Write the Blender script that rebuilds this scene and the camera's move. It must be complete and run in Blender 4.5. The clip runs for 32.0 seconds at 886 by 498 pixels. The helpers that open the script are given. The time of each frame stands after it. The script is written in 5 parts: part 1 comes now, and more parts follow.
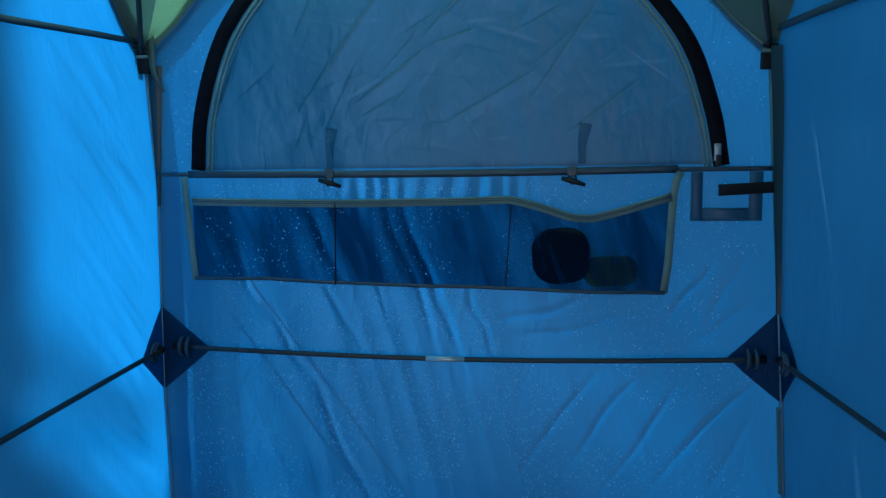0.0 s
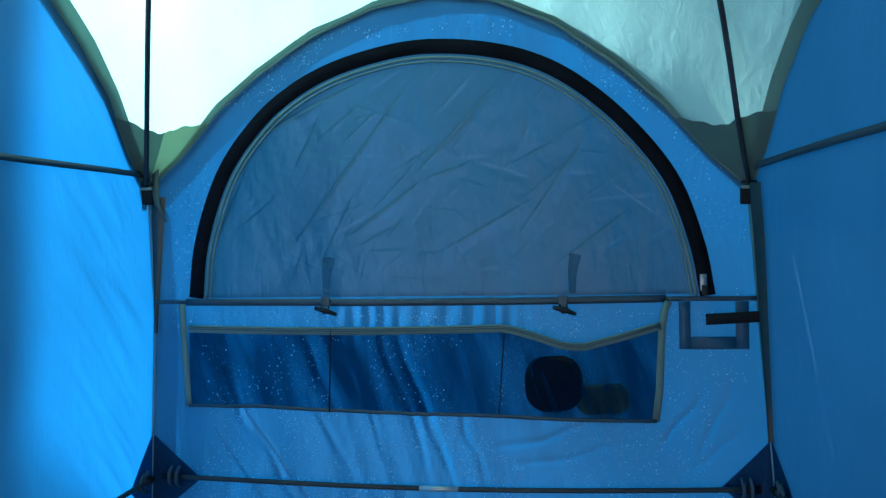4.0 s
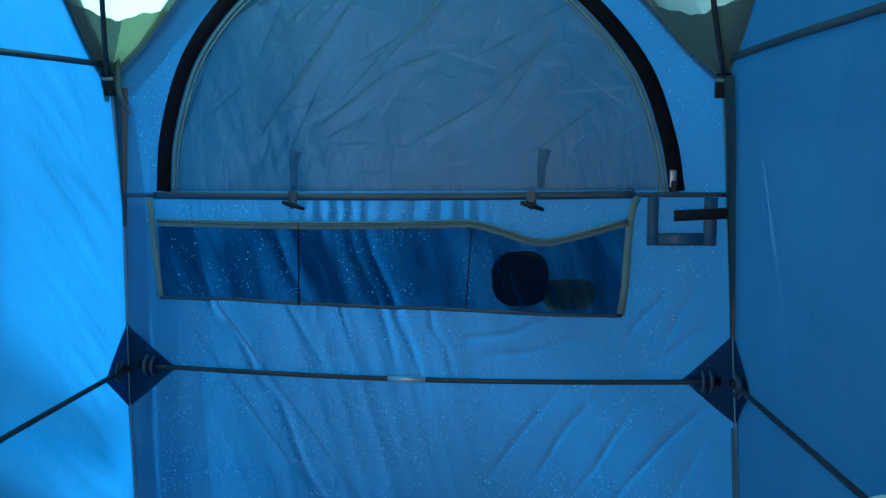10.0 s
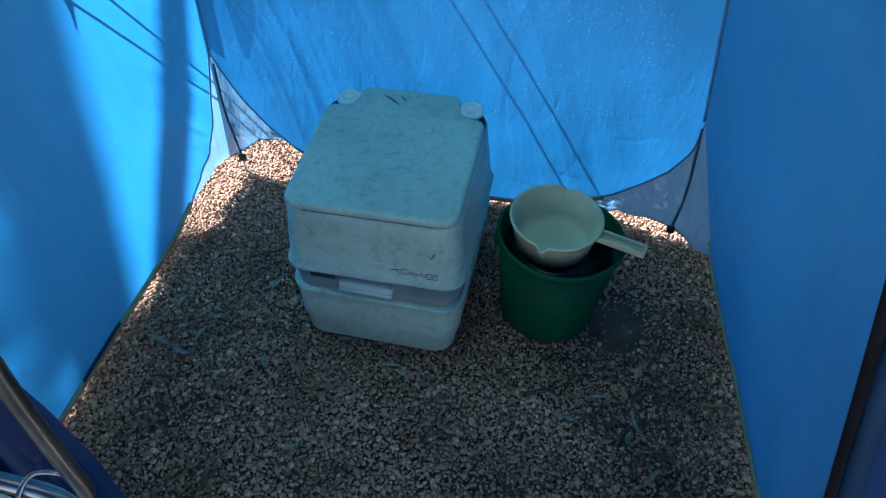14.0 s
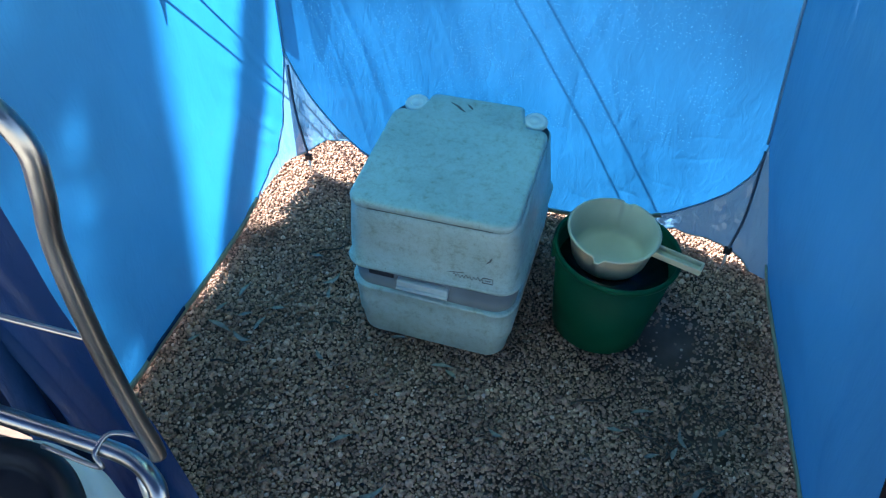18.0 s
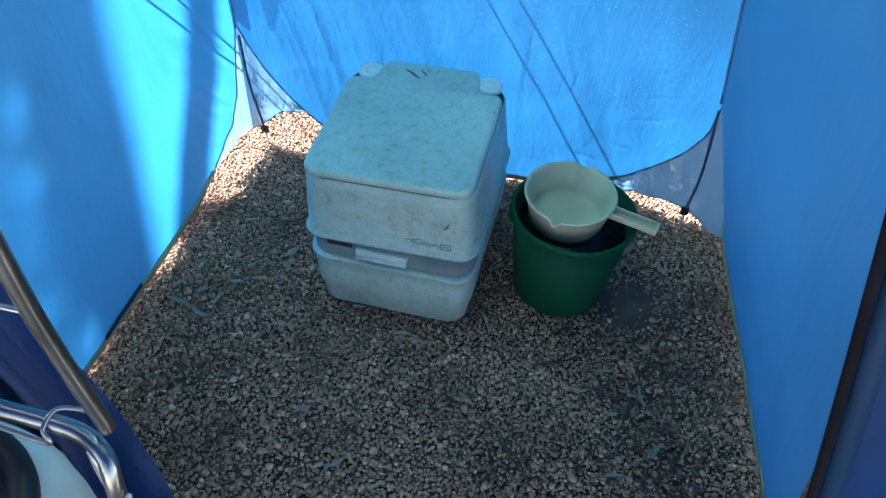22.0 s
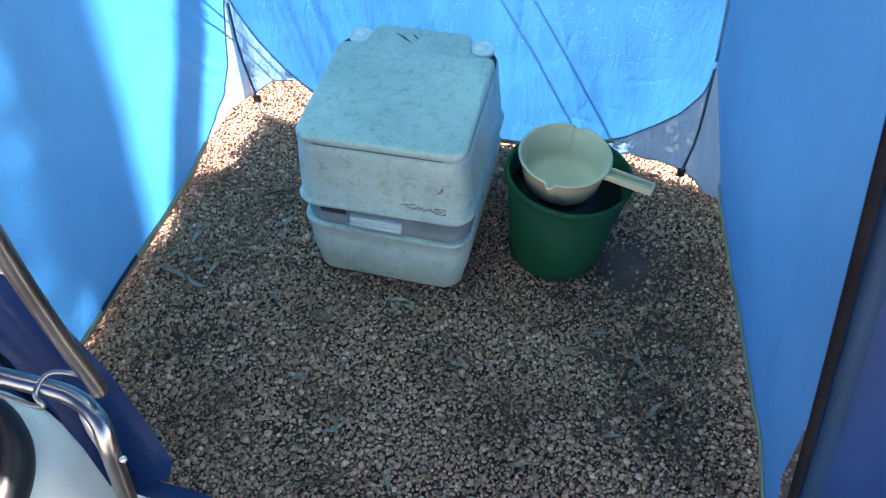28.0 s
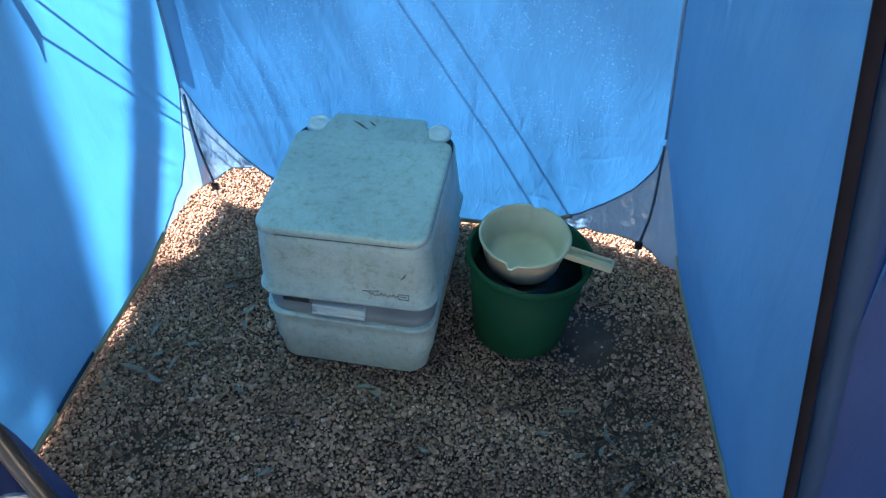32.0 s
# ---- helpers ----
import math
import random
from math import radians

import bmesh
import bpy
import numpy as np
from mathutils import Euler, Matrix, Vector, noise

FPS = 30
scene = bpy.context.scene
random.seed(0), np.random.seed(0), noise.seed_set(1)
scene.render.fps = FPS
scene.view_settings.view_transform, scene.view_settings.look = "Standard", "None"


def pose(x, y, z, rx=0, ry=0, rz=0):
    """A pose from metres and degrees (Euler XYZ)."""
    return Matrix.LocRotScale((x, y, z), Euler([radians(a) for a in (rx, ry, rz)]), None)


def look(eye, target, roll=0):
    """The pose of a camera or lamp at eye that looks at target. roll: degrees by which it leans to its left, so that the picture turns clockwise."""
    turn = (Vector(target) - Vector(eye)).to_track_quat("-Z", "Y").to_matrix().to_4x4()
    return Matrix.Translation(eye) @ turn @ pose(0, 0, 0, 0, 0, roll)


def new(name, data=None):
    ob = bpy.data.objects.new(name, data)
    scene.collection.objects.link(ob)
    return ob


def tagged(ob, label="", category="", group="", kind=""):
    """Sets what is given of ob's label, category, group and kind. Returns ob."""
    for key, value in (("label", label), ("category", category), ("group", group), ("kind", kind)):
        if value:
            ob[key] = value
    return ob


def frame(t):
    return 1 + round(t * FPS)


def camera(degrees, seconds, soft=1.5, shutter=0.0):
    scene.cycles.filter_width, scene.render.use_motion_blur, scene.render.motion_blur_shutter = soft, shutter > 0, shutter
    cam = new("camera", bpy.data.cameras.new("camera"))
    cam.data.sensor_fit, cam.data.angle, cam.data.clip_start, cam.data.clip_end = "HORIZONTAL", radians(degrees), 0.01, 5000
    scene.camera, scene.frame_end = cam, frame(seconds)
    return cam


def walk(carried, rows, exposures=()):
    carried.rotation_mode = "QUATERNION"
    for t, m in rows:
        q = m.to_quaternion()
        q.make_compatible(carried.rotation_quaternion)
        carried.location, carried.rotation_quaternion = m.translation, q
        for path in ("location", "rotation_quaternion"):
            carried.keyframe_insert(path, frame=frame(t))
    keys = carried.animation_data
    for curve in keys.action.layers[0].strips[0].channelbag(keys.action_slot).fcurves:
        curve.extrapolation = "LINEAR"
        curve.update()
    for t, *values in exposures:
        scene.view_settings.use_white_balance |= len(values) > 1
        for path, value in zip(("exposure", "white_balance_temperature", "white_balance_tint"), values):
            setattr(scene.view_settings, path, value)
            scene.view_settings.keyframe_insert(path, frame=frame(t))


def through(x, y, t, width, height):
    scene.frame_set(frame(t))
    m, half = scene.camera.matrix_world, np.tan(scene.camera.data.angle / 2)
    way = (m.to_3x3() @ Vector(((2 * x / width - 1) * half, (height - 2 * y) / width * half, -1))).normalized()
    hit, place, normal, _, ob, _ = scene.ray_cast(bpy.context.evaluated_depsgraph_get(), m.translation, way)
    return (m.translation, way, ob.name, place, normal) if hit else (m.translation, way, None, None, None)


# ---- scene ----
cam = camera(58.07, 32.0, soft=1.3)
PATH = [
    (0, (0.158, -1.406, 1.599), (-0.094, 0.554, 1.293), -1.08),
    (0.5, (0.156, -1.403, 1.593), (-0.038, 0.558, 1.247), -0.89),
    (1, (0.147, -1.410, 1.597), (-0.028, 0.558, 1.281), -0.92),
    (1.5, (0.143, -1.421, 1.597), (-0.001, 0.561, 1.369), -0.72),
    (2, (0.144, -1.436, 1.611), (-0.004, 0.556, 1.530), -0.58),
    (2.5, (0.141, -1.443, 1.618), (-0.024, 0.550, 1.616), -0.56),
    (4.5, (0.158, -1.424, 1.635), (-0.075, 0.561, 1.562), -0.89),
    (5, (0.162, -1.414, 1.618), (-0.074, 0.564, 1.437), -0.76),
    (5.5, (0.152, -1.409, 1.612), (-0.126, 0.562, 1.411), -0.48),
    (6, (0.130, -1.404, 1.609), (-0.433, 0.505, 1.418), -0.34),
    (6.5, (0.092, -1.414, 1.603), (-0.686, 0.419, 1.414), -0.23),
    (7, (0.118, -1.419, 1.580), (-0.595, 0.442, 1.419), -0.21),
    (7.5, (0.195, -1.417, 1.592), (-0.361, 0.498, 1.441), -0.78),
    (8, (0.197, -1.443, 1.627), (-0.144, 0.519, 1.438), -0.68),
    (8.5, (0.204, -1.437, 1.633), (-0.085, 0.531, 1.425), -0.56),
    (9, (0.202, -1.415, 1.636), (-0.099, 0.547, 1.392), -0.65),
    (9.5, (0.203, -1.407, 1.632), (-0.081, 0.555, 1.366), -0.66),
    (10, (0.210, -1.415, 1.634), (-0.016, 0.550, 1.337), -0.64),
    (10.5, (0.224, -1.436, 1.627), (0.085, 0.534, 1.312), -0.47),
    (10.7, (0.243, -1.448, 1.630), (0.118, 0.490, 1.156), -0.80),
    (11, (0.264, -1.479, 1.604), (0.163, 0.418, 0.979), -0.07),
    (11.2, (0.300, -1.487, 1.594), (0.057, 0.341, 0.817), -0.20),
    (11.5, (0.352, -1.520, 1.574), (-0.001, 0.243, 0.699), -0.86),
    (11.7, (0.388, -1.548, 1.563), (-0.010, 0.180, 0.632), -0.90),
    (12, (0.428, -1.579, 1.545), (-0.049, 0.050, 0.488), -0.88),
    (12.5, (0.423, -1.581, 1.514), (-0.076, -0.048, 0.331), -1.89),
    (13, (0.361, -1.560, 1.493), (-0.015, -0.081, 0.201), -1.47),
    (13.5, (0.343, -1.547, 1.464), (0.037, -0.141, 0.074), -0.56),
    (14, (0.335, -1.556, 1.458), (0.063, -0.198, 0.015), 0.81),
    (14.5, (0.331, -1.576, 1.451), (0.031, -0.248, -0.013), 2.01),
    (15, (0.334, -1.595, 1.452), (-0.012, -0.282, -0.016), 1.83),
    (15.5, (0.336, -1.604, 1.459), (-0.033, -0.305, -0.016), 1.62),
    (17.5, (0.327, -1.601, 1.465), (-0.064, -0.247, 0.047), 1.00),
    (18, (0.325, -1.603, 1.467), (-0.070, -0.248, 0.050), 0.76),
    (18.5, (0.326, -1.605, 1.462), (-0.070, -0.252, 0.044), 0.81),
    (19, (0.333, -1.593, 1.458), (-0.065, -0.253, 0.027), 0.51),
    (19.5, (0.342, -1.587, 1.454), (-0.049, -0.270, 0.001), -1.02),
    (20, (0.352, -1.589, 1.456), (-0.018, -0.274, -0.004), -1.04),
    (20.5, (0.351, -1.595, 1.458), (0.008, -0.271, -0.001), -0.16),
    (21, (0.354, -1.598, 1.461), (0.024, -0.273, -0.000), 0.32),
    (21.5, (0.358, -1.601, 1.456), (0.035, -0.274, -0.005), 0.84),
    (22, (0.358, -1.602, 1.456), (0.042, -0.275, -0.006), 1.08),
    (22.5, (0.356, -1.600, 1.453), (0.045, -0.275, -0.013), 1.43),
    (23, (0.355, -1.596, 1.445), (0.052, -0.273, -0.024), 1.82),
    (23.5, (0.362, -1.598, 1.442), (0.061, -0.279, -0.032), 1.77),
    (24, (0.361, -1.601, 1.447), (0.061, -0.285, -0.029), 1.85),
    (24.5, (0.357, -1.599, 1.444), (0.061, -0.284, -0.033), 1.95),
    (26.5, (0.343, -1.589, 1.437), (0.036, -0.291, -0.053), 2.40),
    (27, (0.355, -1.591, 1.428), (0.043, -0.301, -0.068), 0.95),
    (27.5, (0.367, -1.601, 1.430), (0.054, -0.315, -0.069), 0.35),
    (28, (0.374, -1.610, 1.434), (0.066, -0.327, -0.069), -0.10),
    (28.5, (0.379, -1.613, 1.430), (0.078, -0.330, -0.074), -0.44),
    (29, (0.384, -1.613, 1.430), (0.094, -0.329, -0.075), -0.68),
    (29.5, (0.381, -1.609, 1.432), (0.103, -0.324, -0.076), -0.43),
    (30, (0.390, -1.597, 1.435), (0.124, -0.315, -0.077), -1.26),
    (30.5, (0.392, -1.590, 1.442), (0.142, -0.303, -0.069), -0.99),
    (31, (0.380, -1.576, 1.465), (0.157, -0.221, 0.010), 0.09),
    (31.5, (0.376, -1.583, 1.462), (0.142, -0.181, 0.055), 0.38),
    (32, (0.363, -1.582, 1.463), (0.127, -0.165, 0.072), 0.56),
]
EXPOSURES = [(0, 1.25, 5200, 8), (1, 1.35, 5200, 8), (2, 1.58, 5250, 8), (5, 1.5, 5250, 8), (6.5, 1.0, 5200, 8), (7.2, 0.95, 5200, 8), (8, 1.3, 5200, 8), (9.5, 1.5, 5250, 8), (10.5, 1.6, 5250, 8), (11.2, 1.65, 5250, 8), (12, 1.4, 5400, 8), (13, 1.6, 5550, 8), (14, 2.4, 5750, 8), (15, 2.75, 5850, 9), (19, 2.9, 5900, 9), (24, 3.3, 6450, 13), (30, 3.6, 7050, 22), (31, 3.45, 7050, 22), (32, 3.0, 6800, 20)]
walk(cam, [(t, look(eye, target, roll)) for t, eye, target, roll in PATH], EXPOSURES)

# ---- daylight ----
SUN_AZ, SUN_EL = radians(75), radians(40)      # azimuth from +y towards -x
SUN_DIR = Vector((-math.sin(SUN_AZ) * math.cos(SUN_EL), math.cos(SUN_AZ) * math.cos(SUN_EL), math.sin(SUN_EL)))
world = bpy.data.worlds.new("sky")
scene.world = world
world.use_nodes = True
wn = world.node_tree.nodes
sky = wn.new("ShaderNodeTexSky")
sky.sky_type, sky.sun_disc = "NISHITA", False
sky.sun_elevation, sky.sun_rotation = SUN_EL, -SUN_AZ
wn["Background"].inputs[1].default_value = 0.060
world.node_tree.links.new(sky.outputs[0], wn["Background"].inputs[0])
sun = new("sun", bpy.data.lights.new("sun", "SUN"))
sun.data.energy, sun.data.angle, sun.data.color = 6.0, radians(0.6), (1.0, 0.95, 0.88)
sun.matrix_world = look(SUN_DIR * 30, (0, 0, 0))


# ---- materials ----
def nodes_of(name):
    m = bpy.data.materials.new(name)
    m.use_nodes = True
    return m, m.node_tree.nodes, m.node_tree.links


def noise_ramp(n, l, scale, stops, detail=4.0, space="Object", stretch=(1, 1, 1)):
    """A noise in object space mapped through a colour ramp."""
    co = n.new("ShaderNodeTexCoord")
    mp = n.new("ShaderNodeMapping")
    mp.inputs["Scale"].default_value = stretch
    tx = n.new("ShaderNodeTexNoise")
    tx.inputs["Scale"].default_value, tx.inputs["Detail"].default_value = scale, detail
    rp = n.new("ShaderNodeValToRGB")
    els = rp.color_ramp.elements
    while len(els) < len(stops):
        els.new(0.5)
    for e, (p, c) in zip(els, stops):
        e.position, e.color = p, (*c, 1)
    l.new(co.outputs[space], mp.inputs[0])
    l.new(mp.outputs[0], tx.inputs["Vector"])
    l.new(tx.outputs["Fac"], rp.inputs[0])
    return rp, tx


def bump_of(n, l, height, strength, distance, normal=None):
    b = n.new("ShaderNodeBump")
    b.inputs["Strength"].default_value, b.inputs["Distance"].default_value = strength, distance
    l.new(height, b.inputs["Height"])
    if normal:
        l.new(normal, b.inputs["Normal"])
    return b.outputs[0]


def solid(name, stops, rough=0.6, metal=0.0, scale=12, bump=0.2, grain=120, spec=0.5, stretch=(1, 1, 1), coat=0.0):
    """An opaque surface: two-scale colour noise, grain bump."""
    m, n, l = nodes_of(name)
    p = n["Principled BSDF"]
    p.inputs["Roughness"].default_value, p.inputs["Metallic"].default_value = rough, metal
    p.inputs["Specular IOR Level"].default_value = spec
    p.inputs["Coat Weight"].default_value = coat
    rp, _ = noise_ramp(n, l, scale, stops, stretch=stretch)
    l.new(rp.outputs[0], p.inputs["Base Color"])
    _, fine = noise_ramp(n, l, grain, [(0, (0, 0, 0)), (1, (1, 1, 1))])
    if bump:
        l.new(bump_of(n, l, fine.outputs["Fac"], bump, 0.002), p.inputs["Normal"])
    return m


def fabric(name, through, back, mix=0.6, weave=1400, crease=0.35, gloss=0.05, rough=0.4, clear=0.0, stain=0.12, worn=None, tint=(1, 1, 1)):
    """Thin coated nylon: light passes through it and is scattered."""
    m, n, l = nodes_of(name)
    n.remove(n["Principled BSDF"])
    out = n["Material Output"]
    lo, hi = 1 - stain, 1 + stain
    rp, tx = noise_ramp(n, l, 3.0, [(0.3, tuple(c * lo for c in through)), (0.7, tuple(min(1, c * hi) for c in through))], detail=6)
    rq, _ = noise_ramp(n, l, 5.0, [(0.3, tuple(c * lo for c in back)), (0.7, tuple(min(1, c * hi) for c in back))], detail=6)
    _, cr = noise_ramp(n, l, 9.0, [(0, (0, 0, 0)), (1, (1, 1, 1))], detail=5, stretch=(1, 1, 0.35))
    cr.inputs["Distortion"].default_value = 1.2
    _, fine = noise_ramp(n, l, weave, [(0, (0, 0, 0)), (1, (1, 1, 1))], detail=1)
    _, kn = noise_ramp(n, l, 34.0, [(0, (0, 0, 0)), (1, (1, 1, 1))], detail=3, stretch=(1, 1, 0.4))
    kn.inputs["Distortion"].default_value = 1.8
    soft_fold = bump_of(n, l, cr.outputs["Fac"], crease, 0.012)
    nm = bump_of(n, l, fine.outputs["Fac"], 0.08, 0.001, bump_of(n, l, kn.outputs["Fac"], min(1.0, 1.3 * crease), 0.0035, soft_fold))
    d, t, g = n.new("ShaderNodeBsdfDiffuse"), n.new("ShaderNodeBsdfTranslucent"), n.new("ShaderNodeBsdfGlossy")
    l.new(rp.outputs[0], t.inputs["Color"])
    l.new(rq.outputs[0], d.inputs["Color"])
    # Raised creases get a paler tone, picked out by mesh curvature
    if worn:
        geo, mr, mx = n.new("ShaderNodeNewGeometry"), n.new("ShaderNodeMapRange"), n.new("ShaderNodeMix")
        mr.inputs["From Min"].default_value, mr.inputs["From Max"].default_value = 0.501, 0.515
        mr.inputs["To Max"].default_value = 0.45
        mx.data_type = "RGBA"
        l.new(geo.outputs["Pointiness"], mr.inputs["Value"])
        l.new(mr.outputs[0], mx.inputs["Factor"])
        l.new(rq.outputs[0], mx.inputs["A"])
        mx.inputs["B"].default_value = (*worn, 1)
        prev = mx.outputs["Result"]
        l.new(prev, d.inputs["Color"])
    g.inputs["Roughness"].default_value = rough
    for s in (d, t, g):
        l.new(nm, s.inputs["Normal"])
    a, b = n.new("ShaderNodeMixShader"), n.new("ShaderNodeMixShader")
    a.inputs[0].default_value, b.inputs[0].default_value = mix, gloss
    l.new(d.outputs[0], a.inputs[1])
    l.new(t.outputs[0], a.inputs[2])
    l.new(a.outputs[0], b.inputs[1])
    l.new(g.outputs[0], b.inputs[2])
    last = b
    if clear:
        last, tr = n.new("ShaderNodeMixShader"), n.new("ShaderNodeBsdfTransparent")
        last.inputs[0].default_value = clear
        tr.inputs["Color"].default_value = (*tint, 1)
        l.new(b.outputs[0], last.inputs[1])
        l.new(tr.outputs[0], last.inputs[2])
    l.new(last.outputs[0], out.inputs[0])
    return m


BLUE = fabric("blue nylon", (0.0140, 0.106, 0.262), (0.105, 0.265, 0.53), 0.62, crease=0.28, gloss=0.02, clear=0.012, tint=(0.22, 0.72, 1.0))
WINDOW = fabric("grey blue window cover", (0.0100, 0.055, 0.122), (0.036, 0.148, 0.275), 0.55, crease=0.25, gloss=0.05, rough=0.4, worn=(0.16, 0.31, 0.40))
STRAP_SHADE = fabric("thin grey blue strap shade", (0.03, 0.11, 0.21), (0.06, 0.14, 0.23), 0.6, clear=0.72)
NAVY = fabric("navy flysheet", (0.0020, 0.013, 0.055), (0.011, 0.044, 0.150), 0.35, gloss=0.02)
# Navy darkened to paint the shade on the panel beside the doorway
SHADE_NAVY = fabric("shade-toned navy flysheet", (0.001, 0.004, 0.012), (0.002, 0.008, 0.028), 0.3, gloss=0.01)
SLEEVE = fabric("dark grey pole sleeve cloth", (0.030, 0.050, 0.058), (0.045, 0.070, 0.080), 0.5)
YELLOW_GREEN = fabric("pale yellow green corner cloth", (0.20, 0.27, 0.16), (0.30, 0.38, 0.25), 0.55)
PORT = fabric("thin grey port tape", (0.08, 0.15, 0.22), (0.09, 0.16, 0.24), 0.6, crease=0.1, clear=0.25)
BAND = fabric("grey green roof tape", (0.13, 0.20, 0.165), (0.22, 0.32, 0.27), 0.5)
EDGE = fabric("grey blue edge tape", (0.09, 0.20, 0.32), (0.22, 0.40, 0.56), 0.4, crease=0.1)
ROOF = fabric("pale green roof nylon", (0.262, 0.495, 0.42), (0.40, 0.60, 0.52), 0.75, crease=0.22, clear=0.012, tint=(0.5, 0.9, 0.9))
CORNER = fabric("grey green corner cloth", (0.075, 0.115, 0.095), (0.13, 0.19, 0.165), 0.5)
GUSSET = fabric("navy gusset cloth", (0.016, 0.055, 0.125), (0.018, 0.055, 0.13), 0.4, gloss=0.015)
SKIRT = fabric("clear grey blue skirt film", (0.075, 0.170, 0.285), (0.115, 0.245, 0.39), 0.62, gloss=0.14, rough=0.22, crease=1.0)
TAPE = solid("grey green binding tape", [(0.3, (0.12, 0.185, 0.18)), (0.7, (0.17, 0.245, 0.23))], 0.8, grain=600)
CASE = solid("matt black case", [(0.3, (0.004, 0.004, 0.005)), (0.7, (0.009, 0.009, 0.011))], 0.7, grain=300, bump=0.05, spec=0.2)
SEAM = fabric("dark grey blue seam tape", (0.05, 0.10, 0.16), (0.07, 0.115, 0.17), 0.5, crease=0.1)
SHADE_STRIP = fabric("grey blue shade strip", (0.10, 0.17, 0.24), (0.12, 0.22, 0.32), 0.5, clear=0.62)
# Pale tone that paints the lit gap in the right corner
LIT_GAP = fabric("pale strip toned like a lit corner gap", (0.11, 0.25, 0.26), (0.20, 0.40, 0.42), 0.6)
HEM = fabric("pale yellow green hem tape", (0.24, 0.29, 0.20), (0.40, 0.46, 0.32), 0.5, crease=0.3)
ZIP = solid("black zip band", [(0.3, (0.004, 0.004, 0.007)), (0.7, (0.009, 0.009, 0.014))], 0.9, grain=700, spec=0.08)
BLACK = solid("black webbing", [(0.3, (0.006, 0.006, 0.008)), (0.7, (0.016, 0.016, 0.02))], 0.8, grain=700, spec=0.2)
BLACK_PLASTIC = solid("black plastic", [(0.3, (0.008, 0.008, 0.010)), (0.7, (0.018, 0.018, 0.021))], 0.45, grain=300, bump=0.1, spec=0.25)
POLE = solid("dark grey fibreglass", [(0.3, (0.014, 0.016, 0.022)), (0.7, (0.03, 0.034, 0.042))], 0.45, grain=300, bump=0.05)
STEEL = solid("bare steel ferrule", [(0.3, (0.5, 0.52, 0.5)), (0.7, (0.68, 0.7, 0.66))], 0.35, metal=0.6, grain=300, bump=0.05)
CHROME = solid("worn chrome tube", [(0.3, (0.22, 0.22, 0.22)), (0.7, (0.36, 0.36, 0.36))], 0.28, metal=1.0, grain=200, bump=0.06)
ZINC = solid("zip puller metal", [(0.3, (0.35, 0.35, 0.35)), (0.7, (0.5, 0.5, 0.5))], 0.35, metal=1.0)
RECESS = solid("mid grey plastic", [(0.3, (0.13, 0.16, 0.16)), (0.7, (0.18, 0.215, 0.215))], 0.5, scale=9, bump=0.12, grain=240)
LATCH = solid("light grey latch plastic", [(0.3, (0.38, 0.46, 0.45)), (0.7, (0.46, 0.54, 0.53))], 0.4, scale=9, bump=0.08, grain=240)
CAP = solid("pale cap plastic", [(0.3, (0.56, 0.63, 0.61)), (0.7, (0.64, 0.71, 0.69))], 0.4, scale=9, bump=0.06, grain=240)
PRINT = solid("dark grey print", [(0.3, (0.05, 0.05, 0.05)), (0.7, (0.10, 0.10, 0.10))], 0.6, bump=0)
GREEN = solid("dark green plastic", [(0.3, (0.003, 0.050, 0.022)), (0.7, (0.005, 0.080, 0.036))], 0.62, spec=0.15, scale=7, bump=0.08, grain=200)
CREAM = solid("cream plastic", [(0.3, (0.49, 0.44, 0.285)), (0.55, (0.56, 0.505, 0.34)), (0.75, (0.61, 0.555, 0.39))], 0.45, scale=10, bump=0.06, grain=200)
WHITE = solid("white plastic", [(0.3, (0.56, 0.54, 0.48)), (0.7, (0.64, 0.62, 0.56))], 0.4, bump=0.05, grain=150)
PAPER = solid("white tissue paper", [(0.3, (0.78, 0.78, 0.76)), (0.7, (0.86, 0.86, 0.84))], 0.95, grain=400, bump=0.35, spec=0.1)
CARD = solid("grey brown card", [(0.3, (0.42, 0.40, 0.36)), (0.7, (0.52, 0.50, 0.46))], 0.9, grain=400)
OLIVE = solid("olive green cloth", [(0.3, (0.28, 0.36, 0.16)), (0.7, (0.38, 0.46, 0.22))], 0.9, grain=400)
SOIL = solid("damp brown soil", [(0.3, (0.035, 0.027, 0.020)), (0.5, (0.06, 0.047, 0.035)), (0.7, (0.11, 0.088, 0.065))], 0.9, scale=14, bump=0.8, grain=180)
BARK = solid("pale gum bark", [(0.3, (0.22, 0.18, 0.14)), (0.7, (0.40, 0.35, 0.29))], 0.9, scale=3, bump=0.6, grain=30, stretch=(1, 1, 0.2))
FOLIAGE = solid("gum leaves", [(0.3, (0.04, 0.07, 0.035)), (0.7, (0.08, 0.12, 0.06))], 0.6)


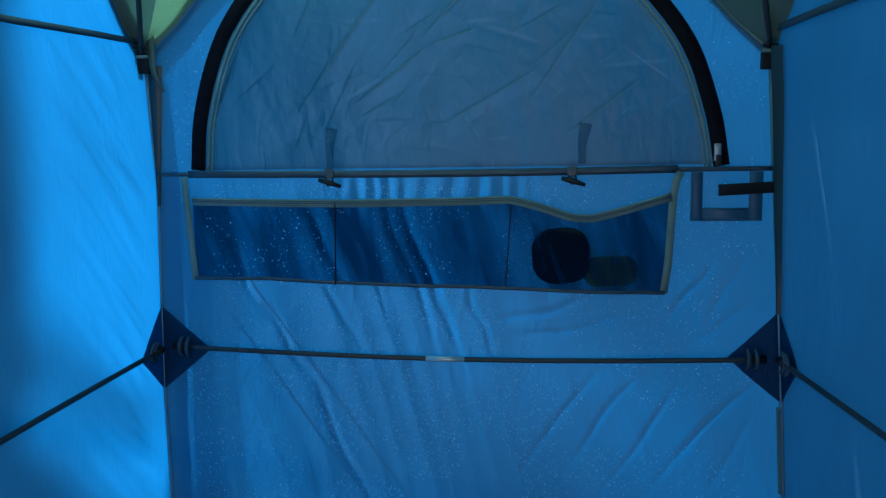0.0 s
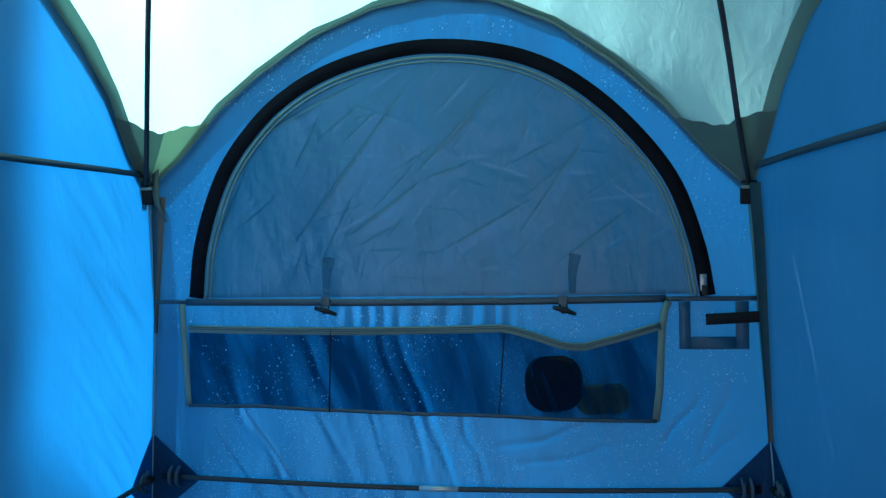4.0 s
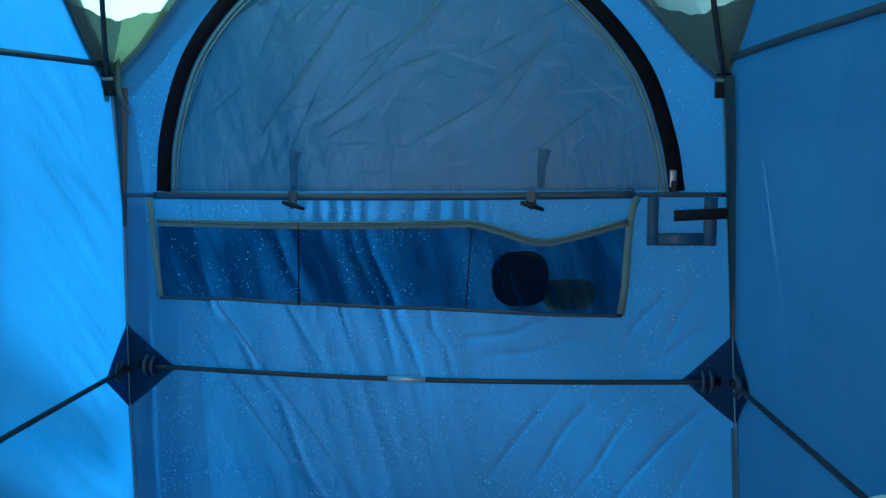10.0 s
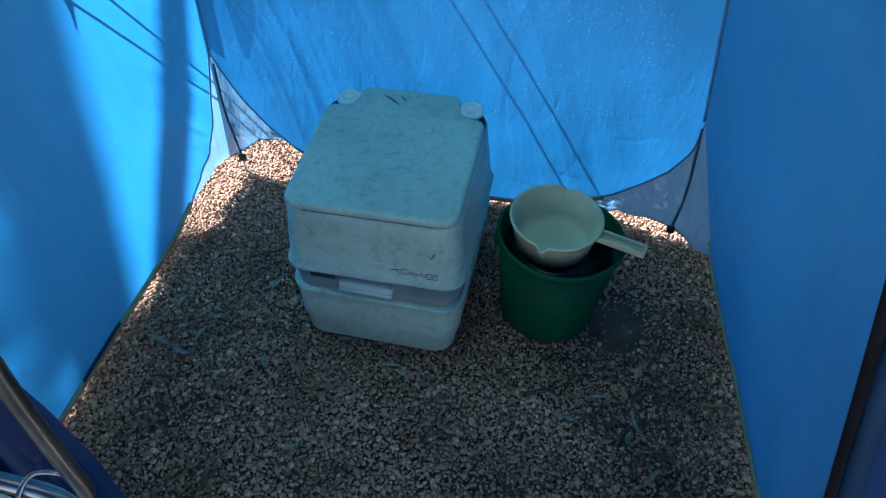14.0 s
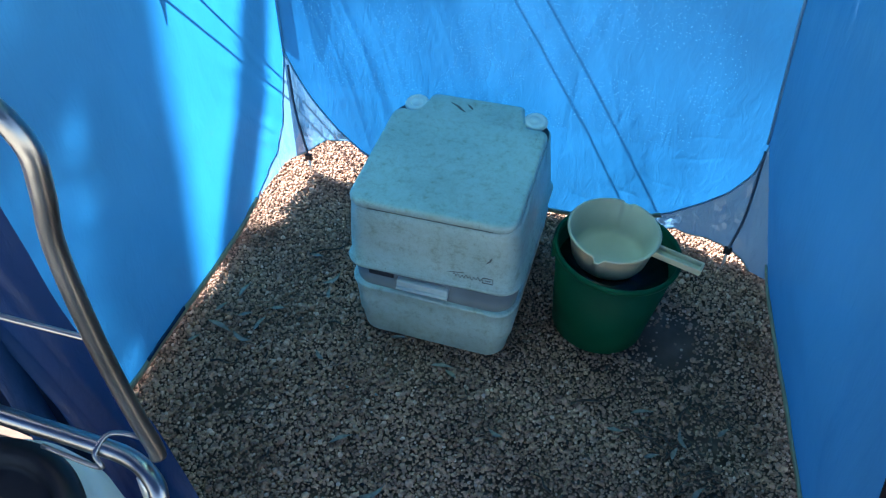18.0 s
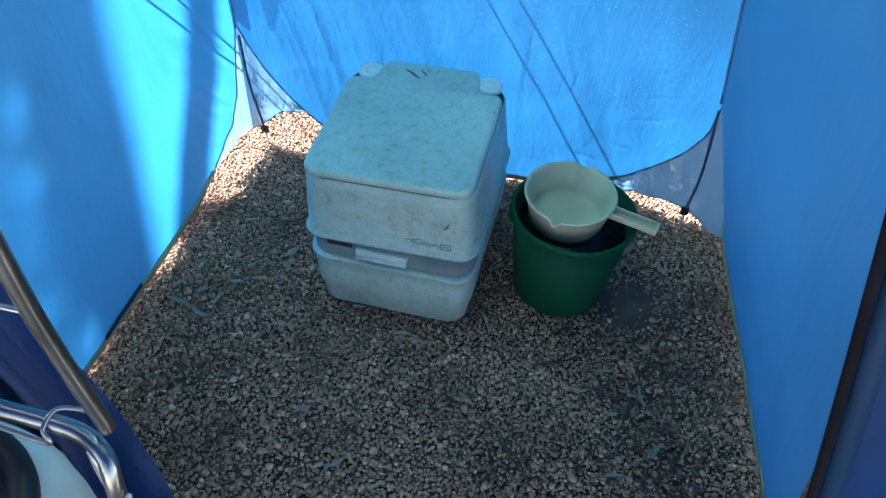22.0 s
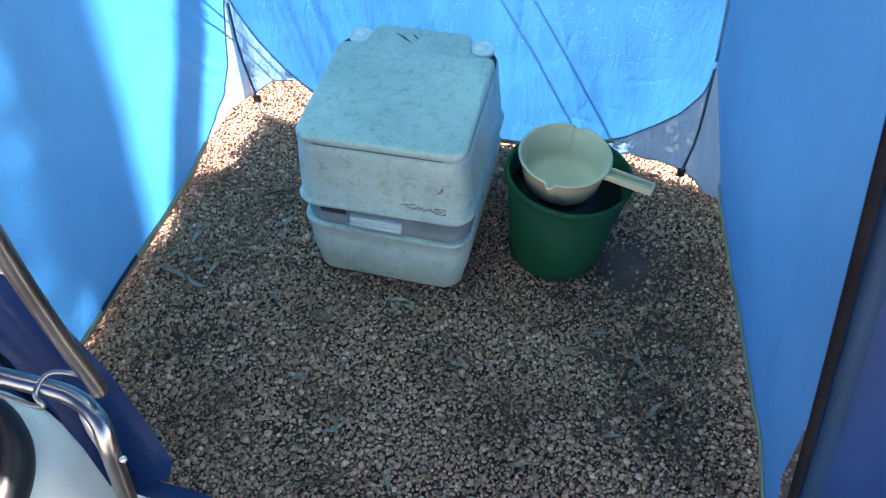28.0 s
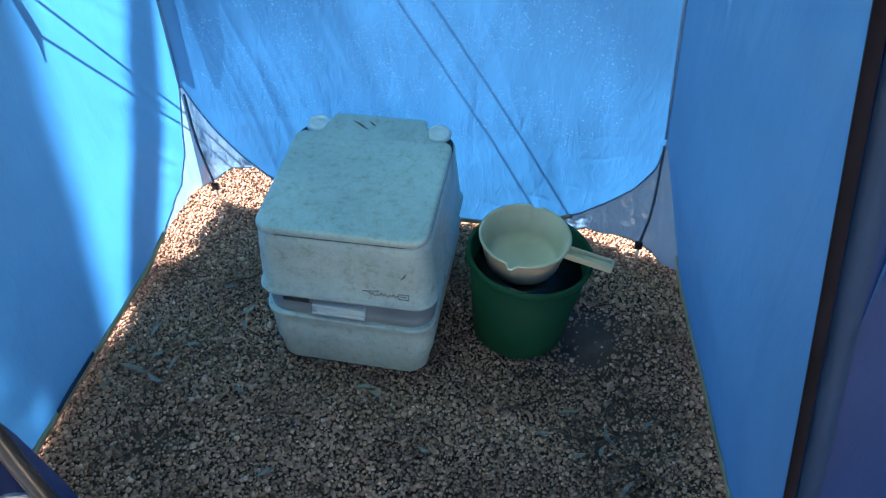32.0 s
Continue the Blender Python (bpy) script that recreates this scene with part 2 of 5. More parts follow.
def shell_material():
    """Aged pale plastic: cloudy soiling, hair-fine scratches and ingrained specks."""
    m, n, l = nodes_of("scuffed pale grey plastic")
    p = n["Principled BSDF"]
    base, _ = noise_ramp(n, l, 7, [(0.3, (0.315, 0.44, 0.415)), (0.5, (0.38, 0.51, 0.48)), (0.75, (0.42, 0.555, 0.525))], detail=8)
    soil, t1 = noise_ramp(n, l, 34, [(0.34, (0.70, 0.66, 0.59)), (0.45, (0.94, 0.925, 0.895)), (0.57, (1, 1, 1))], detail=14)
    t1.inputs["Roughness"].default_value = 0.75
    layers = [soil]
    for sc, st, dark in ((70, (1, 7, 1), 0.80), (85, (6, 1.5, 1), 0.82), (60, (2, 9, 3), 0.78)):
        hair, t2 = noise_ramp(n, l, sc, [(0.484, (1, 1, 1)), (0.498, (dark, dark * 0.99, dark * 0.96)), (0.512, (1, 1, 1))], detail=2, stretch=st)
        t2.inputs["Distortion"].default_value = 0.9
        layers.append(hair)
    speck, _ = noise_ramp(n, l, 420, [(0.27, (0.66, 0.62, 0.54)), (0.34, (1, 1, 1))], detail=2)
    grime, _ = noise_ramp(n, l, 75, [(0.34, (0.88, 0.86, 0.81)), (0.46, (0.985, 0.98, 0.97)), (0.60, (1, 1, 1))], detail=12)
    layers += [speck, grime]
    prev = base.outputs[0]
    for tex in layers:
        mx = n.new("ShaderNodeMix")
        mx.data_type, mx.blend_type = "RGBA", "MULTIPLY"
        mx.inputs["Factor"].default_value = 1.0
        l.new(prev, mx.inputs["A"])
        l.new(tex.outputs[0], mx.inputs["B"])
        prev = mx.outputs["Result"]
    l.new(prev, p.inputs["Base Color"])
    rr, _ = noise_ramp(n, l, 16, [(0.3, (0.36, 0.36, 0.36)), (0.7, (0.55, 0.55, 0.55))], detail=6)
    l.new(rr.outputs[0], p.inputs["Roughness"])
    _, fine = noise_ramp(n, l, 260, [(0, (0, 0, 0)), (1, (1, 1, 1))])
    l.new(bump_of(n, l, fine.outputs["Fac"], 0.12, 0.002), p.inputs["Normal"])
    return m


SHELL = shell_material()


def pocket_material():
    """Sheer dark mesh; noise streaks in its clearness paint the shade of folds."""
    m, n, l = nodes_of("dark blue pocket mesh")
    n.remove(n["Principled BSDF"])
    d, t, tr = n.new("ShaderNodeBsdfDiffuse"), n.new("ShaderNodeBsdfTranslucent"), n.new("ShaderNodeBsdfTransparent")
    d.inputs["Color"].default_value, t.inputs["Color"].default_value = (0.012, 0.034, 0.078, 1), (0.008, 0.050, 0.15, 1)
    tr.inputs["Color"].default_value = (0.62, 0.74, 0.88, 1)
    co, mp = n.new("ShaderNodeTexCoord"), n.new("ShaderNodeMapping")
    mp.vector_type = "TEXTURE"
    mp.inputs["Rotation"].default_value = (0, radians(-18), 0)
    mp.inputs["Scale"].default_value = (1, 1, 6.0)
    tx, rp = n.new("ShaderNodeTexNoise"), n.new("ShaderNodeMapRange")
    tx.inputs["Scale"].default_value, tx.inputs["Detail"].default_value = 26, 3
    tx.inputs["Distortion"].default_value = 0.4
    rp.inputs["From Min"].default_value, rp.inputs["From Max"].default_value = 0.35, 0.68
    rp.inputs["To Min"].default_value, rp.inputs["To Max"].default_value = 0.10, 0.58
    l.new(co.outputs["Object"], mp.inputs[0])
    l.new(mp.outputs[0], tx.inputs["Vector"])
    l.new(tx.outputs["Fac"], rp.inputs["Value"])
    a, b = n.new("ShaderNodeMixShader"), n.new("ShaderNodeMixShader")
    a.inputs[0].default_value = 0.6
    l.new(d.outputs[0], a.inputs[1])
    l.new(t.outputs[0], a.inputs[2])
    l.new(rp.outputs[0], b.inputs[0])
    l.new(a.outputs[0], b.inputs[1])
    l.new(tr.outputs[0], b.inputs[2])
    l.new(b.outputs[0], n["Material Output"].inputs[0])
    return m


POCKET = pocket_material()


def bounce_ground():
    """Damp dark earth round the tent, turning to unseen pale ground added to bounce light."""
    m, n, l = nodes_of("earth and pale bounce ground")
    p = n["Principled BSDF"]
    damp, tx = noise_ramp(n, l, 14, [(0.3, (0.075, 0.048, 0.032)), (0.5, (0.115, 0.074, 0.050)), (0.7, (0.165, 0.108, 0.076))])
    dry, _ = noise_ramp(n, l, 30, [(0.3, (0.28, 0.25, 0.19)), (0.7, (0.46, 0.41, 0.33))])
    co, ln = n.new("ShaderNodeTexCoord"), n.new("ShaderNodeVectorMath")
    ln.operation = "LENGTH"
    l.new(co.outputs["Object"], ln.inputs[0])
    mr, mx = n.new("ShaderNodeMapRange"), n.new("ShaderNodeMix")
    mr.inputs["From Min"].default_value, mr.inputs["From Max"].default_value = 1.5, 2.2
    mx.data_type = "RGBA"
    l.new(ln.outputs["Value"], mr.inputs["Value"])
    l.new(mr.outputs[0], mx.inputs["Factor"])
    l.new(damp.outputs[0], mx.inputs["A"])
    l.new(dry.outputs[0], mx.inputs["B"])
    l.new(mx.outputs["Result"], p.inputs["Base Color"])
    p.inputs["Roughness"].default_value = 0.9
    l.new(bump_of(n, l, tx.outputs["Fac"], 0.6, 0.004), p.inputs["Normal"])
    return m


EARTH = bounce_ground()


def island_mix(name, stops, rough=0.8, bump=0.35, grain=160):
    """A colour for each loose piece of a joined mesh, with fine speckle on top."""
    m, n, l = nodes_of(name)
    p = n["Principled BSDF"]
    p.inputs["Roughness"].default_value = rough
    geo, rp = n.new("ShaderNodeNewGeometry"), n.new("ShaderNodeValToRGB")
    els = rp.color_ramp.elements
    while len(els) < len(stops):
        els.new(0.5)
    for e, (q, c) in zip(els, stops):
        e.position, e.color = q, (*c, 1)
    l.new(geo.outputs["Random Per Island"], rp.inputs[0])
    sp, tx = noise_ramp(n, l, grain, [(0.3, (0.7, 0.7, 0.7)), (0.7, (1.1, 1.1, 1.1))])
    mx = n.new("ShaderNodeMix")
    mx.data_type, mx.blend_type = "RGBA", "MULTIPLY"
    mx.inputs["Factor"].default_value = 1.0
    l.new(rp.outputs[0], mx.inputs["A"])
    l.new(sp.outputs[0], mx.inputs["B"])
    damp, _ = noise_ramp(n, l, 4.5, [(0.34, (0.62, 0.60, 0.58)), (0.55, (1, 1, 1))], detail=5)
    my = n.new("ShaderNodeMix")
    my.data_type, my.blend_type = "RGBA", "MULTIPLY"
    my.inputs["Factor"].default_value = 1.0
    l.new(mx.outputs["Result"], my.inputs["A"])
    l.new(damp.outputs[0], my.inputs["B"])
    l.new(my.outputs["Result"], p.inputs["Base Color"])
    l.new(bump_of(n, l, tx.outputs["Fac"], bump, 0.001), p.inputs["Normal"])
    return m


GRAVEL = island_mix("river gravel", [(0.0, (0.26, 0.147, 0.093)), (0.25, (0.36, 0.208, 0.134)), (0.65, (0.445, 0.265, 0.175)), (0.93, (0.50, 0.31, 0.21)), (1.0, (0.64, 0.45, 0.34))])
LEAF = island_mix("dry gum leaf", [(0.0, (0.13, 0.105, 0.075)), (0.5, (0.20, 0.185, 0.145)), (1.0, (0.29, 0.28, 0.235))], rough=0.55, bump=0.1)


def water_material():
    m, n, l = nodes_of("water")
    p = n["Principled BSDF"]
    p.inputs["Base Color"].default_value = (0.03, 0.06, 0.05, 1)
    p.inputs["Roughness"].default_value, p.inputs["IOR"].default_value = 0.03, 1.33
    p.inputs["Transmission Weight"].default_value = 0.6
    return m


WATER = water_material()


def drop_material():
    m, n, l = nodes_of("water drops")
    p = n["Principled BSDF"]
    # Pale, mostly opaque colour stands in for light refracted by clear drops
    p.inputs["Base Color"].default_value = (0.34, 0.66, 0.98, 1)
    p.inputs["Roughness"].default_value, p.inputs["IOR"].default_value = 0.04, 1.45
    p.inputs["Transmission Weight"].default_value = 0.2
    return m


DROP = drop_material()


# ---- mesh helpers ----
def mesh_ob(name, verts, faces, mat, parent=None, label="", smooth=True):
    me = bpy.data.meshes.new(name)
    me.from_pydata([tuple(v) for v in verts], [], [tuple(f) for f in faces])
    me.materials.append(mat)
    if smooth:
        me.polygons.foreach_set("use_smooth", [True] * len(me.polygons))
    me.update()
    ob = new(name, me)
    if parent:
        ob.parent = parent
    if label:
        tagged(ob, label)
    return ob


def part(name, bm, mat, parent, label="", smooth=True):
    """Links a bmesh as one mesh object under a thing or a part."""
    me = bpy.data.meshes.new(name)
    bmesh.ops.recalc_face_normals(bm, faces=bm.faces)
    bm.to_mesh(me)
    bm.free()
    me.materials.append(mat)
    me.polygons.foreach_set("use_smooth", [smooth] * len(me.polygons))
    ob = new(name, me)
    if parent:
        ob.parent = parent
    if label:
        tagged(ob, label)
    return ob


def empty(name, label, category, at=(0, 0, 0), group="", rz=0):
    ob = new(name)
    ob.matrix_world = pose(*at, 0, 0, rz)
    return tagged(ob, label, category, group)


def grid(nu, nv, fn):
    """Vertices and faces of a sheet; fn(u, v) gives a place for u, v in 0 to 1."""
    vs = [fn(i / nu, j / nv) for j in range(nv + 1) for i in range(nu + 1)]
    w = nu + 1
    fs = [(j * w + i, j * w + i + 1, (j + 1) * w + i + 1, (j + 1) * w + i) for j in range(nv) for i in range(nu)]
    return vs, fs


def tube(points, r, seg=10, caps=True):
    """A bmesh tube along a polyline; r may be one radius or one for each point."""
    pts = [Vector(p) for p in points]
    rs = r if isinstance(r, (list, tuple)) else [r] * len(pts)
    bm = bmesh.new()
    rings, side = [], None
    for i, p in enumerate(pts):
        d = (pts[min(i + 1, len(pts) - 1)] - pts[max(i - 1, 0)]).normalized()
        if side is None:
            side = d.orthogonal().normalized()
        side = (side - d * side.dot(d)).normalized()
        other = d.cross(side)
        rings.append([bm.verts.new(p + (side * math.cos(a) + other * math.sin(a)) * rs[i]) for a in (2 * math.pi * k / seg for k in range(seg))])
    for a, b in zip(rings, rings[1:]):
        for k in range(seg):
            bm.faces.new((a[k], a[(k + 1) % seg], b[(k + 1) % seg], b[k]))
    if caps:
        bm.faces.new(rings[0][::-1])
        bm.faces.new(rings[-1])
    return bm


def curve_pts(ctrl, n=24):
    """A smooth polyline through control points (Catmull-Rom)."""
    c = [Vector(p) for p in ctrl]
    c = [c[0] * 2 - c[1], *c, c[-1] * 2 - c[-2]]
    out = []
    k = max(2, n // (len(c) - 3))
    for a, b, d, e in zip(c, c[1:], c[2:], c[3:]):
        for i in range(k):
            t = i / k
            out.append(0.5 * ((2 * b) + (d - a) * t + (2 * a - 5 * b + 4 * d - e) * t * t + (3 * b - a - 3 * d + e) * t ** 3))
    out.append(c[-2])
    return out


def ribbon(points, width, normal, thick=0.002, across=None):
    """A flat tape with thickness along a polyline, lying square to normal."""
    pts, n = [Vector(p) for p in points], Vector(normal).normalized()
    bm = bmesh.new()
    rows = []
    for i, p in enumerate(pts):
        d = (pts[min(i + 1, len(pts) - 1)] - pts[max(i - 1, 0)]).normalized()
        s = Vector(across) if across else d.cross(n).normalized()
        w = width[i] if isinstance(width, (list, tuple)) else width
        rows.append([bm.verts.new(p + s * a * w / 2 + n * b * thick / 2) for a, b in ((-1, -1), (1, -1), (1, 1), (-1, 1))])
    for a, b in zip(rows, rows[1:]):
        for k in range(4):
            bm.faces.new((a[k], a[(k + 1) % 4], b[(k + 1) % 4], b[k]))
    bm.faces.new(rows[0][::-1])
    bm.faces.new(rows[-1])
    return bm


def box(x0, x1, y0, y1, z0, z1, bevel=0.0, seg=2):
    bm = bmesh.new()
    bmesh.ops.create_cube(bm, size=1)
    for v in bm.verts:
        v.co = Vector(((x0 + x1) / 2 + v.co.x * (x1 - x0), (y0 + y1) / 2 + v.co.y * (y1 - y0), (z0 + z1) / 2 + v.co.z * (z1 - z0)))
    if bevel:
        bmesh.ops.bevel(bm, geom=bm.edges[:], offset=bevel, segments=seg, affect="EDGES", profile=0.6)
    return bm


def rounded(w, d, r, n=6):
    """Outline of a rounded rectangle, centred."""
    out = []
    for cx, cy, a0 in ((w / 2 - r, d / 2 - r, 0), (-w / 2 + r, d / 2 - r, 90), (-w / 2 + r, -d / 2 + r, 180), (w / 2 - r, -d / 2 + r, 270)):
        out += [(cx + r * math.cos(radians(a0 + 90 * k / n)), cy + r * math.sin(radians(a0 + 90 * k / n))) for k in range(n + 1)]
    return out


def loft(sections, cap_low=True, cap_high=True):
    """Rounded-rectangle rings: (z, cx, cy, w, d, r, tilt); tilt raises the rear of a ring."""
    bm = bmesh.new()
    rings = []
    for z, cx, cy, w, d, r, tilt in sections:
        rings.append([bm.verts.new((cx + x, cy + y, z + tilt * (y / d + 0.5))) for x, y in rounded(w, d, r)])
    n = len(rings[0])
    for a, b in zip(rings, rings[1:]):
        for k in range(n):
            bm.faces.new((a[k], a[(k + 1) % n], b[(k + 1) % n], b[k]))
    if cap_low:
        bm.faces.new(rings[0][::-1])
    if cap_high:
        bm.faces.new(rings[-1])
    return bm


def lathe(profile, seg=48, closed=False):
    """A turned form from (radius, z) pairs."""
    bm = bmesh.new()
    rings = [[bm.verts.new((r * math.cos(2 * math.pi * k / seg), r * math.sin(2 * math.pi * k / seg), z)) for k in range(seg)] if r > 1e-6 else [bm.verts.new((0, 0, z))] for r, z in profile]
    for a, b in zip(rings, rings[1:]):
        for k in range(seg):
            va, vb = a[k % len(a)], b[k % len(b)]
            vc, vd = b[(k + 1) % len(b)], a[(k + 1) % len(a)]
            f = list(dict.fromkeys((va, vd, vc, vb)))
            if len(f) > 2:
                bm.faces.new(f)
    return bm


def sharpen(ob, degrees=35):
    """Keeps hard edges hard on a smooth-shaded mesh."""
    bm = bmesh.new()
    bm.from_mesh(ob.data)
    for e in bm.edges:
        e.smooth = not (len(e.link_faces) == 2 and e.calc_face_angle(0) > radians(degrees))
    bm.to_mesh(ob.data)
    bm.free()
    return ob


def lerp(table, x):
    return float(np.interp(x, [a for a, _ in table], [b for _, b in table]))


# ---- tent shell ----
DEPTH = 1.0                                   # back wall at y = 0, doorway at y = -1
XL = [(0, -0.600), (0.35, -0.575), (1.1, -0.573), (1.5, -0.557), (1.75, -0.566), (2.1, -0.566)]
XR = [(0, 0.715), (0.35, 0.628), (0.68, 0.600), (1.1, 0.574), (1.3, 0.560), (1.7, 0.530), (2.1, 0.53)]
ARCH = [(0.0, 1.733), (0.06, 1.788), (0.13, 1.878), (0.2, 1.94), (0.3, 2.01), (0.4, 2.055), (0.5, 2.072), (0.6, 2.058), (0.7, 2.01), (0.8, 1.93), (0.87, 1.86), (0.94, 1.772), (1.0, 1.712)]
HEM_Z = [(0.0, 0.385), (0.02, 0.33), (0.06, 0.24), (0.11, 0.15), (0.16, 0.085), (0.24, 0.035), (0.36, 0.016), (0.62, 0.016), (0.74, 0.045), (0.82, 0.092), (0.88, 0.145), (0.93, 0.195), (0.975, 0.265), (1.0, 0.35)]


LEFT_HEM = [(0.0, 0.385), (0.03, 0.25), (0.045, 0.185), (0.084, 0.120), (0.165, 0.080), (0.22, 0.050), (0.29, 0.026), (0.40, 0.016), (1.0, 0.012)]


def arch_z(u):
    return lerp(ARCH, u)


def right_flare(y):
    """The right wall stands further out towards the doorway."""
    return 0.10 * min(1.0, max(0.0, -y / 0.75))


# strain creases of the back wall: from, to, half width, height
PULLS = ((-0.46, 1.45, -0.345, 1.24, 0.007, 0.0036), (-0.365, 1.28, -0.245, 1.10, 0.007, 0.0042), (-0.265, 1.13, -0.150, 0.86, 0.007, 0.0036), (-0.285, 1.47, -0.205, 1.33, 0.006, 0.0030),
         (-0.265, 1.36, -0.165, 1.17, 0.006, 0.0030), (-0.13, 1.47, -0.035, 1.18, 0.007, 0.0040), (-0.095, 1.46, 0.005, 1.20, 0.006, 0.0034), (-0.055, 1.36, 0.03, 1.12, 0.006, 0.0026), (0.02, 1.33, 0.07, 1.17, 0.006, 0.0022),
         (-0.19, 1.40, -0.11, 1.22, 0.005, 0.0020), (0.07, 1.25, 0.32, 1.31, 0.005, 0.0016), (0.10, 1.22, 0.38, 1.27, 0.004, 0.0014), (0.16, 1.30, 0.33, 1.40, 0.005, 0.0018), (0.20, 1.34, 0.09, 1.44, 0.005, 0.0020),
         (0.55, 1.16, 0.36, 0.98, 0.005, 0.0014), (0.52, 1.14, 0.30, 0.88, 0.005, 0.0015), (0.40, 1.15, 0.24, 0.90, 0.005, 0.0016), (0.33, 1.16, 0.17, 0.93, 0.005, 0.0015), (0.26, 1.17, 0.06, 0.90, 0.005, 0.0013), (0.55, 1.12, 0.44, 0.92, 0.005, 0.0014),
         (0.45, 1.36, 0.36, 1.22, 0.005, 0.0022), (0.50, 1.38, 0.43, 1.21, 0.005, 0.0022), (0.53, 1.30, 0.40, 1.21, 0.005, 0.0018), (0.14, 1.00, 0.26, 0.62, 0.006, 0.0016), (0.55, 0.30, 0.40, 0.26, 0.005, 0.0007), (0.56, 0.42, 0.44, 0.40, 0.004, 0.0006),
         (0.55, 0.62, 0.34, 0.58, 0.005, 0.0005), (0.56, 0.50, 0.38, 0.47, 0.004, 0.0005), (0.56, 0.36, 0.43, 0.33, 0.004, 0.0007), (0.40, 0.10, 0.26, 0.16, 0.006, 0.0012), (0.36, 0.07, 0.16, 0.10, 0.006, 0.0012), (0.48, 0.16, 0.36, 0.22, 0.005, 0.0009), (0.30, 0.40, 0.26, 0.28, 0.005, 0.0006))


def folds(x, z, amp=1.0):
    """Slack in the cloth: long slanting creases and a broad billow."""
    p = Vector((x * 1.6 + z * 0.5, z * 0.45 - x * 0.2, 3.1))
    a = noise.noise(p * 3.0) * 0.010 + noise.noise(p * 9.0) * 0.003
    q = x + 0.30 * z + 0.05 * noise.noise(Vector((x * 2, z * 2, 9.1)))
    long = 0.5 + 0.5 * noise.noise(Vector((x * 2.3, z * 1.1, 5.5)))
    r = 1 - abs(noise.noise(Vector((q * 9.0, z * 0.5, 7.7)))) * 2
    fine = 1 - abs(noise.noise(Vector((q * 22.0, z * 0.9 + x, 2.2)))) * 2
    cross = 1 - abs(noise.noise(Vector((x * 4 - z * 6, z * 2 + x * 2, 4.4)))) * 2
    pull = 0.0
    if amp == 1.0:
        for x0, z0, x1, z1, w, h in PULLS:
            dx, dz = x1 - x0, z1 - z0
            t = ((x - x0) * dx + (z - z0) * dz) / (dx * dx + dz * dz)
            if 0 < t < 1:
                bow = 0.022 * noise.noise(Vector((t * 2, x0 * 9, z0 * 9)))
                e = ((x - x0) * dz - (z - z0) * dx) / math.hypot(dx, dz) + bow * (1 - t) * t * 4
                pull += h * math.sin(math.pi * t ** 0.7) * math.exp(-(e / w) ** 2)
    gather = 0.0
    if amp == 1.0 and 1.36 < z < 1.52:
        gather = 0.0095 * math.exp(-((z - 1.49) / 0.035) ** 2) * math.sin(x * 170 + 9 * noise.noise(Vector((x * 6, z * 3, 1.2)))) * max(0.0, 0.35 + 1.2 * noise.noise(Vector((x * 6, 0, 3.3))))
    return amp * (a - 2.2 * pull + gather + 0.007 * long * max(0, r - 0.3) + 0.0034 * max(0, fine) * long + 0.002 * max(0, cross - 0.4))


def back_at(u, v, off=0.0):
    z = lerp(HEM_Z, u) * (1 - v) + arch_z(u) * v
    x = lerp(XL, z) * (1 - u) + lerp(XR, z) * u
    edge = min(1, 8 * u, 8 * (1 - u))
    low = max(0.0, 0.3 - z) / 0.3
    return Vector((x, 0.02 * low + 0.65 * folds(x, z) * edge - 0.012 * math.sin(math.pi * u) * math.sin(math.pi * min(1, z / 1.9)) - off, z))


def left_at(s, v, off=0.0):
    """s from the back corner (0) to the doorway (1)."""
    z0 = lerp(LEFT_HEM, s)
    z = z0 * (1 - v) + arch_z(s) * v
    y = -DEPTH * s
    edge = min(1, 8 * s)
    near = math.exp(-((s - 0.09) / 0.17) ** 2)
    tug = 0.008 * near * edge * (abs(noise.noise(Vector((y * 17 + z * 15, (z - y) * 2.2, 2.6)))) + 0.5 * abs(noise.noise(Vector((y * 34 + z * 32, (z - y) * 3.5, 5.9)))))
    bulge = 0.008 * math.sin(math.pi * s) * math.sin(math.pi * min(1, z / 1.9))
    return Vector((lerp(XL, z) - 0.012 * s + off + bulge * 0.6 + folds(y * 0.8 + 5, z, 0.6) * edge + tug, y, z))


def right_at(s, v, off=0.0):
    z0 = 0.02 + 0.33 * max(0.0, 1 - s / 0.12) ** 2
    z = z0 * (1 - v) + arch_z(s) * v
    y = -DEPTH * s
    edge = min(1, 8 * s)
    return Vector((lerp(XR, z) + right_flare(y) - off - 0.008 * math.sin(math.pi * s) + folds(y * 0.8 + 9, z, 0.45) * edge + 0.0022 * edge * abs(noise.noise(Vector((y * 26 + z * 3, z * 2.0, 8.8)))) * (0.3 + max(0.0, z - 1.2)), y, z))


ZIP_CURVE = [(-0.471, 1.526), (-0.458, 1.631), (-0.412, 1.762), (-0.328, 1.866), (-0.224, 1.932), (-0.103, 1.968), (-0.003, 1.975), (0.115, 1.957), (0.211, 1.916), (0.307, 1.840), (0.393, 1.733), (0.437, 1.617), (0.455, 1.523)]
zip_line = [(p.x, p.z) for p in curve_pts([(x, 0, z) for x, z in ZIP_CURVE], 96)]
ARC_X = sorted((x, z) for x, z in zip_line)


def arc_top(x):
    return float(np.interp(x, [a for a, _ in ARC_X], [b for _, b in ARC_X]))


